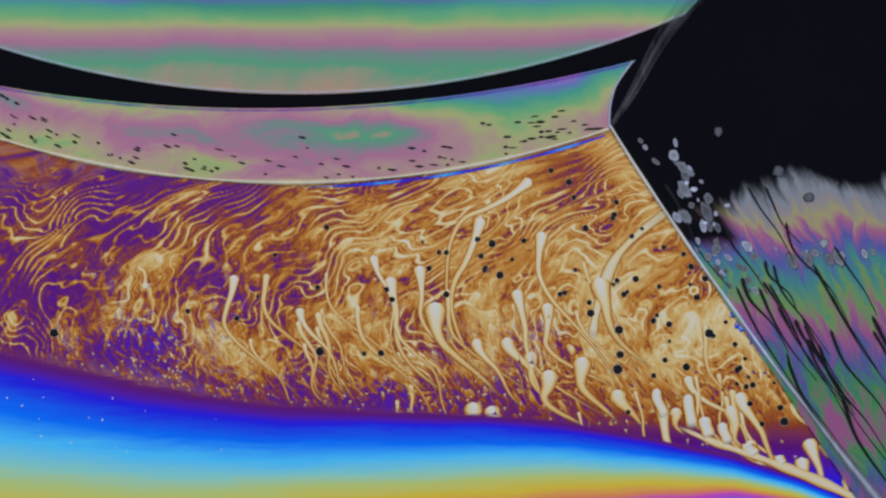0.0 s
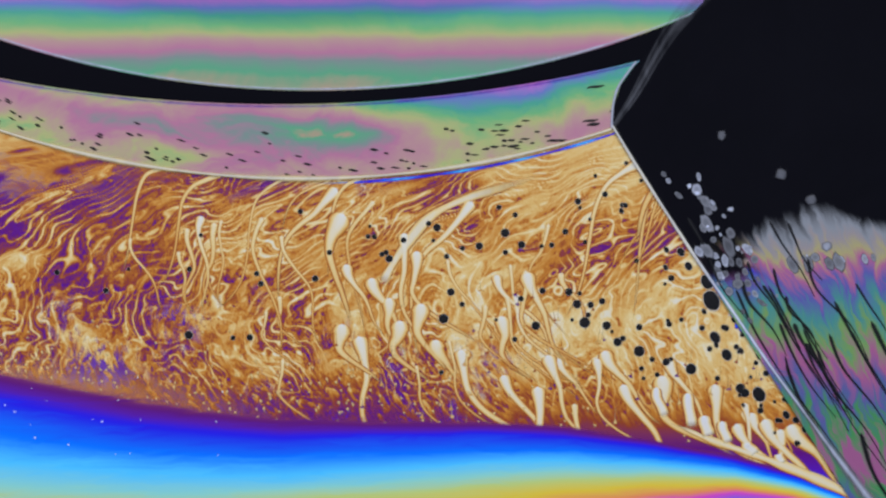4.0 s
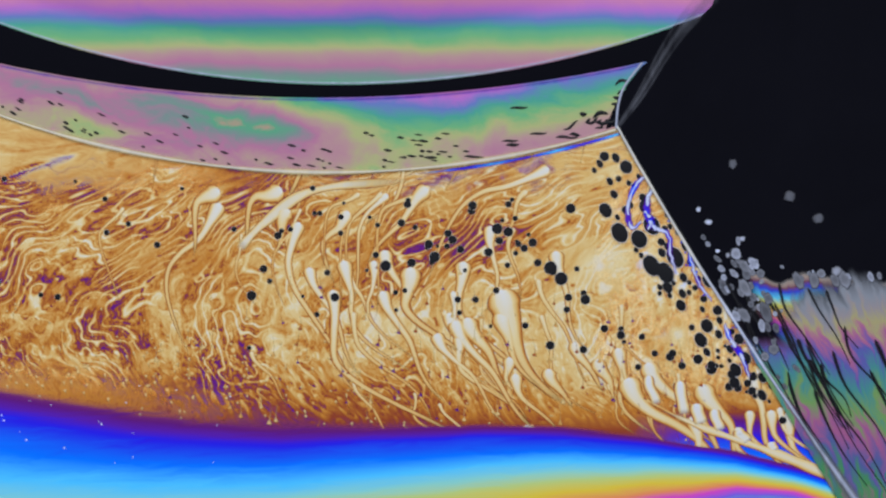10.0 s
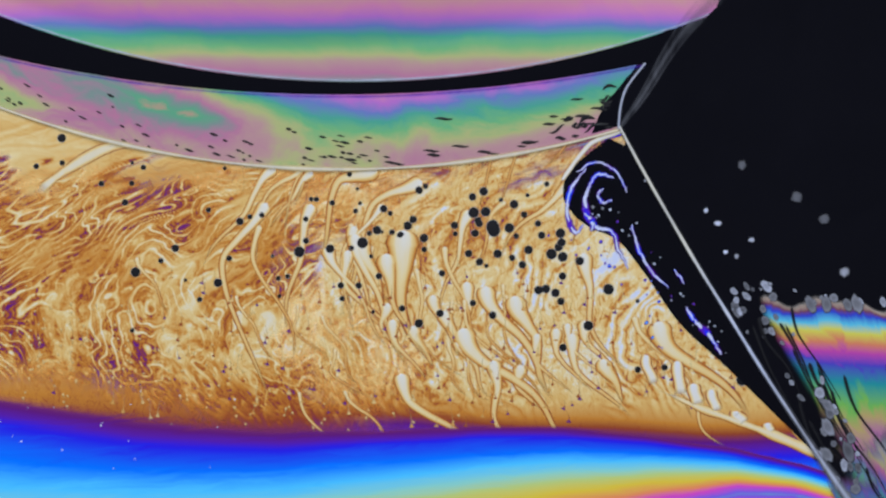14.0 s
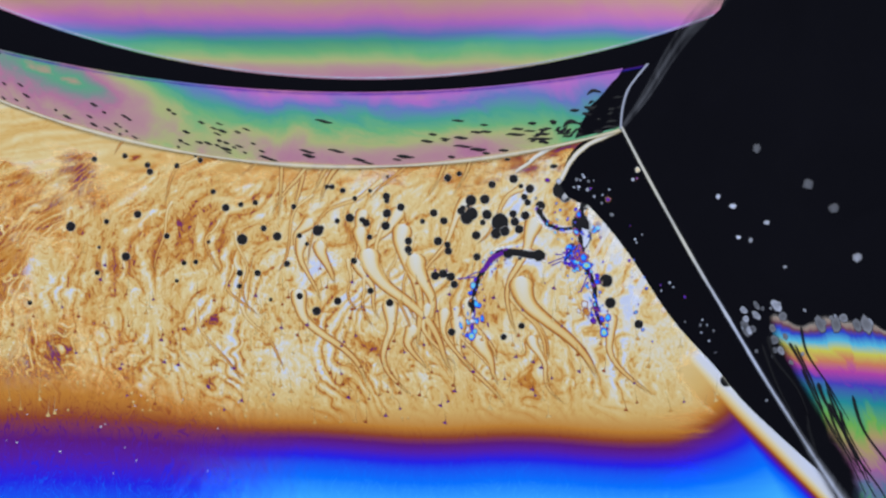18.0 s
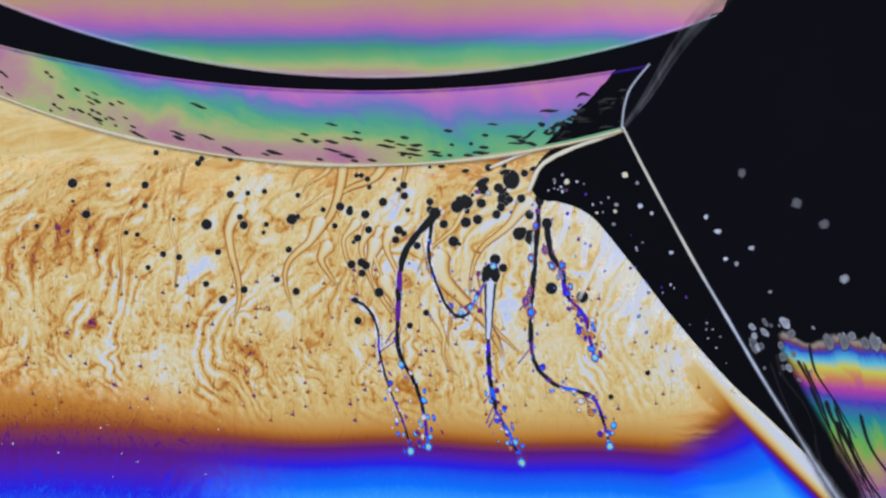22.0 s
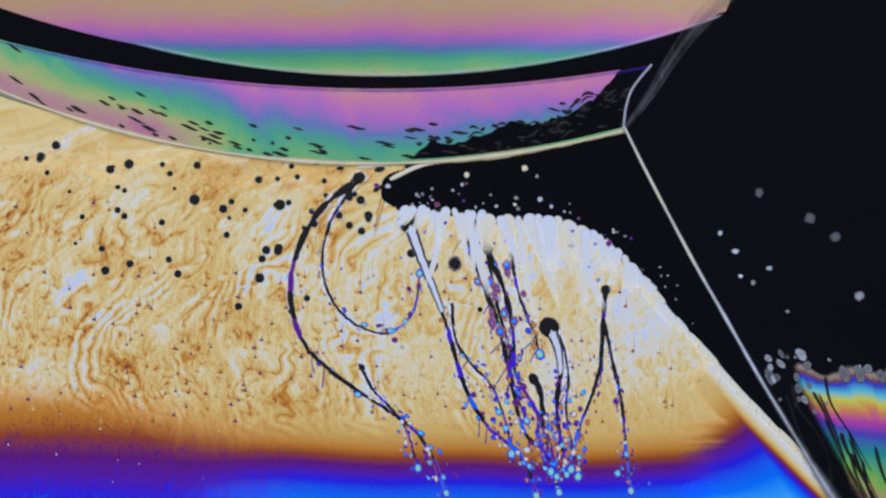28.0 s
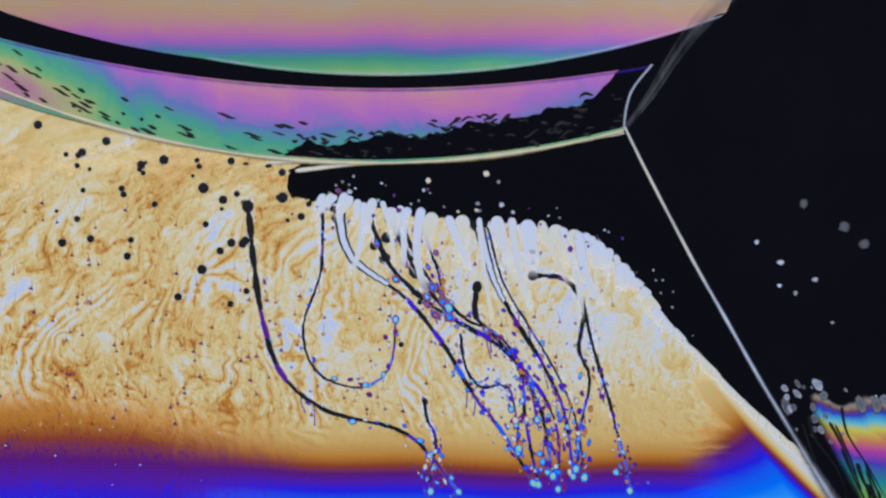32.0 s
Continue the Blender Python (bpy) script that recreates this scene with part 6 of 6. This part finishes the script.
tendril({22: [(968, 398), (976, 450), (996, 482), (1002, 520), (1034, 560), (1042, 592), (1050, 622)], 23: [(972, 400), (984, 480), (958, 520), (985, 565), (1022, 592), (1038, 630), (1042, 662)], 24: [(948, 472), (954, 530), (975, 572), (998, 602), (1026, 640), (1038, 672), (1042, 695)],
         25: [(902, 472), (935, 540), (958, 600), (968, 650), (972, 690), (972, 715), (974, 735)], 28: [(862, 440), (894, 520), (908, 590), (912, 660), (945, 720), (972, 780), (984, 836)], 29: [(806, 392), (822, 470), (852, 545), (908, 596), (934, 670), (962, 760), (986, 852)],
         30: [(792, 372), (812, 470), (850, 560), (912, 585), (956, 650), (985, 750), (986, 852)], 31: [(752, 368), (776, 480), (836, 550), (885, 575), (958, 660), (986, 750), (992, 862)], 32: [(686, 362), (730, 470), (800, 560), (872, 604), (948, 680), (986, 760), (988, 862)]}, 6.0, 36, 5, blobs=True)
tendril({28: [(1072, 512), (1068, 560), (1066, 600), (1062, 650), (1046, 705), (1022, 765), (1012, 825)], 29: [(1038, 448), (1056, 510), (1066, 565), (1058, 630), (1050, 680), (1024, 750), (1012, 826)], 30: [(972, 402), (1012, 465), (1058, 530), (1048, 610), (1050, 670), (1028, 745), (1016, 826)],
         31: [(955, 470), (1010, 490), (1044, 545), (1034, 620), (1050, 672), (1028, 750), (1018, 826)], 32: [(940, 488), (1000, 495), (1034, 545), (1024, 615), (1044, 672), (1028, 750), (1020, 826)]}, 5.2, 22, 6)
tendril({28: [(1068, 566), (1076, 600), (1086, 650), (1098, 700), (1104, 750), (1110, 810), (1116, 866)], 29: [(1066, 562), (1076, 600), (1088, 650), (1100, 700), (1104, 752), (1110, 812), (1118, 866)], 30: [(1058, 545), (1062, 600), (1072, 650), (1090, 710), (1102, 760), (1108, 816), (1118, 870)],
         31: [(1044, 545), (1056, 600), (1066, 655), (1080, 710), (1094, 762), (1106, 816), (1118, 872)], 32: [(1034, 545), (1046, 600), (1060, 650), (1078, 710), (1092, 765), (1106, 812), (1114, 866)]}, 4.2, 20, 7, fork=True)
tendril({28: [(972, 580), (986, 612), (992, 660), (986, 705), (988, 750), (996, 795), (1002, 832)], 29: [(955, 540), (960, 595), (966, 650), (970, 700), (984, 750), (996, 800), (1004, 850)], 30: [(928, 482), (940, 550), (958, 610), (984, 680), (992, 740), (996, 795), (1004, 842)],
         31: [(890, 428), (908, 510), (940, 590), (980, 670), (1000, 735), (1008, 785), (1014, 834)], 32: [(845, 388), (872, 490), (908, 560), (958, 640), (996, 720), (1008, 785), (1014, 840)]}, 6.0, 34, 8, True)
tendril({28: [(945, 672), (955, 690), (960, 720), (962, 745), (966, 775), (970, 800), (974, 828)], 29: [(955, 600), (952, 650), (950, 690), (960, 725), (968, 765), (974, 800), (982, 838)], 30: [(905, 560), (930, 590), (950, 650), (960, 705), (968, 755), (974, 800), (982, 840)],
         31: [(878, 548), (880, 580), (925, 650), (955, 705), (966, 755), (974, 800), (982, 840)], 32: [(845, 505), (842, 560), (880, 600), (925, 660), (955, 720), (968, 780), (978, 840)]}, 6.0, 34, 9)
tendril({22: [(625, 530), (650, 545), (668, 580), (672, 625), (690, 690), (715, 750), (726, 795)], 25: [(560, 590), (600, 640), (640, 700), (665, 735), (700, 760), (735, 790), (748, 818)], 28: [(640, 650), (660, 690), (690, 720), (710, 745), (725, 775), (732, 800), (738, 822)], 30: [(690, 720), (705, 740), (722, 760), (735, 785), (742, 805), (746, 825), (748, 840)], 32: [(752, 712), (756, 742), (768, 765), (772, 790), (766, 815), (762, 835), (762, 862)]}, 3.6, 14, 10, n=16)


tendril({28: [(840, 382), (862, 450), (880, 540), (900, 610), (905, 660), (915, 700), (930, 740)], 29: [(850, 385), (868, 450), (864, 505), (900, 560), (920, 610), (930, 670), (940, 720)], 30: [(810, 388), (815, 455), (832, 540), (880, 562), (925, 602), (940, 670), (950, 740)],
         31: [(770, 388), (776, 470), (802, 545), (860, 578), (905, 612), (935, 680), (945, 750)], 32: [(705, 372), (725, 430), (756, 490), (820, 562), (880, 592), (930, 660), (950, 740)]}, 4.2, 20, 11, blobs=True)
tendril({28: [(800, 540), (806, 600), (832, 642), (868, 680), (890, 730), (900, 770), (905, 800)], 29: [(800, 505), (800, 580), (826, 640), (870, 656), (898, 684), (905, 730), (910, 780)], 30: [(790, 560), (812, 622), (850, 656), (892, 666), (905, 702), (910, 742), (915, 790)],
         31: [(800, 600), (830, 650), (868, 668), (898, 660), (908, 694), (910, 742), (915, 790)], 32: [(815, 595), (824, 650), (850, 685), (880, 682), (902, 690), (914, 740), (918, 790)]}, 3.4, 22, 12, fork=True)
tendril({28: [(988, 592), (1000, 625), (1006, 670), (1002, 715), (1006, 760), (1016, 800), (1022, 836)], 29: [(968, 552), (974, 605), (984, 660), (990, 710), (1004, 758), (1016, 806), (1024, 852)], 30: [(940, 495), (956, 562), (980, 622), (1002, 690), (1012, 748), (1018, 800), (1026, 846)],
         31: [(904, 442), (924, 520), (960, 600), (1000, 680), (1018, 742), (1028, 790), (1034, 838)], 32: [(862, 400), (890, 498), (930, 568), (978, 648), (1014, 726), (1028, 790), (1034, 842)]}, 2.8, 20, 13, fork=True)
tendril({28: [(905, 452), (915, 510), (932, 560), (946, 590), (950, 605), (952, 615), (954, 622)], 29: [(892, 410), (890, 470), (906, 545), (930, 580), (938, 605), (940, 620), (942, 632)], 30: [(870, 470), (868, 520), (872, 545), (878, 552), (884, 556), (890, 560), (896, 566)], 32: [(742, 390), (760, 440), (775, 480), (780, 505), (784, 520), (788, 530), (792, 540)]}, 3.4, 10, 14, n=16, blobs=True)


# ---- small drips that sink through the cream film ----
def drips():
    depth = -0.052
    rnd = random.Random(77)
    shapes = []
    for i in range(8):
        n, r = rnd.uniform(18, 46), rnd.uniform(2.6, 4.6)
        tail = curve_through([(0, 0), (rnd.uniform(-2, 2), -n * 0.4), (rnd.uniform(-4, 4), -n)], 6)
        core = rnd.choice((0.30, 0.36, 0.40, 0.44, 0.50))
        shapes.append(ribbon("sinking_drip", depth, tail, lambda s: max(0.7, r * (math.exp(-((s - 0.09) / 0.11) ** 2) + 0.26 * (1 - s))), lambda s, c: (core - 0.12 * s - 0.06 * abs(c), 0.03, 0.9 - 0.45 * abs(c) - 0.35 * s), M_BEAD, 0.02, (-1, -0.5, 0.5, 1)))
    for i in range(330):
        t_seen = rnd.choice((13, 15, 17, 19, 21, 24, 27, 28, 30, 31))
        u, v = rnd.uniform(-20, 1180), rnd.uniform(470, 750)
        ob = thing("sinking_drip", shapes[i % 8], Matrix(), "tiny purple drip of thicker film trailing a tail", "drip", "sinking drips")
        rows = [(t, x, min(y + (t - t_seen) * 5, 762 - 0.3 * max(0, x - 1050)), rnd.uniform(-12, 12)) for t, x, y in drift(u, v, t_seen, 4.0)]
        carry(ob, depth, rows)


drips()


def foot_drops():
    """Tiny bright drops of thinner film that bud from the purple foot."""
    depth = -0.042
    rnd = random.Random(88)
    shapes = []
    for i in range(6):
        n, r = rnd.uniform(8, 30), rnd.uniform(1.6, 3.2)
        stem = curve_through([(0, 0), (rnd.uniform(-3, 3), n * 0.4), (rnd.uniform(0, 10), n)], 6)
        shapes.append(ribbon("foot_drop", depth, stem, lambda s: max(0.6, r * (math.exp(-((s - 0.14) / 0.17) ** 2) + 0.3 * (1 - s))), lambda s, c: (0.2 + 0.1 * s + 0.06 * abs(c), 0.02, 0.9 - 0.45 * abs(c) - 0.5 * s), M_PIECE, 0.02, (-1, -0.5, 0.5, 1)))
    for i in range(290):
        t_seen = rnd.choice((0, 0, 1, 1, 2, 3, 3, 5, 7, 9, 11, 13))
        u = rnd.uniform(-20, 1000)
        foot = ease(u, [(0, 665), (250, 715), (500, 742), (900, 752)])[0] + 3 * t_seen
        v = foot - abs(rnd.gauss(0, 55)) - 8
        ob = thing("foot_drop", shapes[i % 6], Matrix(), "tiny cream drop budding from the purple foot", "drop", "drops above the foot")
        carry(ob, depth, [(t, x, min(y, 748 - 0.3 * max(0, x - 1050)) if t > 13 else y, rnd.uniform(-15, 15)) for t, x, y in drift(u, v, t_seen, 4.0)])


foot_drops()


# ---- beads and specks that float in the black film ----
def speck(u, v, r, seed, core, rows, depth=-0.56):
    me = disc("floating_speck", depth, r, [(0.4, core, 0.02, 0.9), (0.75, core * 0.8, 0.02, 0.7), (1.0, 0.03, 0, 0.2)], M_PIECE, 0.7 + 0.06 * (seed % 9), 0.05, 12, seed, 0.2)
    ob = thing("floating_speck", me, Matrix(), "tiny pale speck of film floating in black film", "speck", "floating specks")
    carry(ob, depth, rows)


DRIFT_A = [(0, -45, -80), (6, -35, -60), (9, -25, -30), (13, -10, -25), (17, 10, -40), (19, 22, -60), (21, -10, -30), (23, 0, 0), (28, 22, 20), (30, 60, 40), (32, 95, 38)]
rnd_speck = random.Random(6)
for i, (u, v, r, core) in enumerate([(1277, 423, 8, 0.10), (1337, 453, 7, 0.09), (1290, 470, 5, 0.11), (1415, 370, 13, 0.05), (1464, 405, 12, 0.05), (1310, 480, 5, 0.08), (1500, 505, 10, 0.08), (1320, 320, 10, 0.05), (1255, 395, 5, 0.10), (1370, 530, 5, 0.08)]):
    f = rnd_speck.uniform(0.7, 1.2)
    speck(u, v, r, i, core, [(t, u + a * f, v + b * f, 0) for t, a, b in DRIFT_A])
for i in range(20):
    u = rnd_speck.uniform(640, 1130)
    v = rnd_speck.uniform(290, 380) if u < 1000 else rnd_speck.uniform(330, 480)
    lag = [(t, u + a * 0.8, v + b, 0) for t, a, b in LAG]
    speck(u, v, rnd_speck.uniform(2.5, 7), 40 + i, rnd_speck.choice((0.10, 0.09, 0.08, 0.5, 0.2)), lag, -0.17)

for i, (u, v, r, g) in enumerate([(632, 318, 15, -28), (672, 300, 11, -12), (668, 334, 10, -40), (602, 298, 8, -8), (560, 290, 7, -5), (724, 294, 10, -8), (775, 287, 8, -4), (520, 286, 6, 0), (905, 318, 12, -30)]):
    me = disc("black_lens", -0.062, r, [(0.5, 0.0, 0, 1), (0.8, 0.0, 0, 0.95), (0.9, 0.04, 0, 0.7), (1.0, 0.45, 0, 0.2)], M_PIECE, 0.5, 0.01, 20, 900 + i, 0.05)
    ob = thing("black_lens", me, Matrix(), "flattened black lens of very thin film under the collar", "black spot", "black lenses")
    carry(ob, -0.062, [(t, u + a, v + b * 0.4, g) for t, a, b in LAG])

rnd_spark = random.Random(9)
for i in range(18):
    u, v = rnd_spark.uniform(-20, 420), rnd_spark.uniform(690, 850)
    me = disc("bright_spark", -0.064, rnd_spark.uniform(1.0, 2.0), [(0.5, 0.11, 0, 1), (1.0, 0.12, 0, 0.3)], M_PIECE, 1.0, 0.02, 10, i, 0.05)
    ob = thing("bright_spark", me, Matrix(), "tiny white fleck drifting on the blue film", "fleck", "white flecks on the foot")
    dx, dy = rnd_spark.uniform(-60, 40), rnd_spark.uniform(10, 60)
    carry(ob, -0.064, [(0, u - dx, v - dy, 0), (16, u, v, 0), (32, u + dx * 0.6, v + dy * 0.6, 0)])


def motions():
    for ob, rows in MOVES:
        walk(ob, rows)


motions()
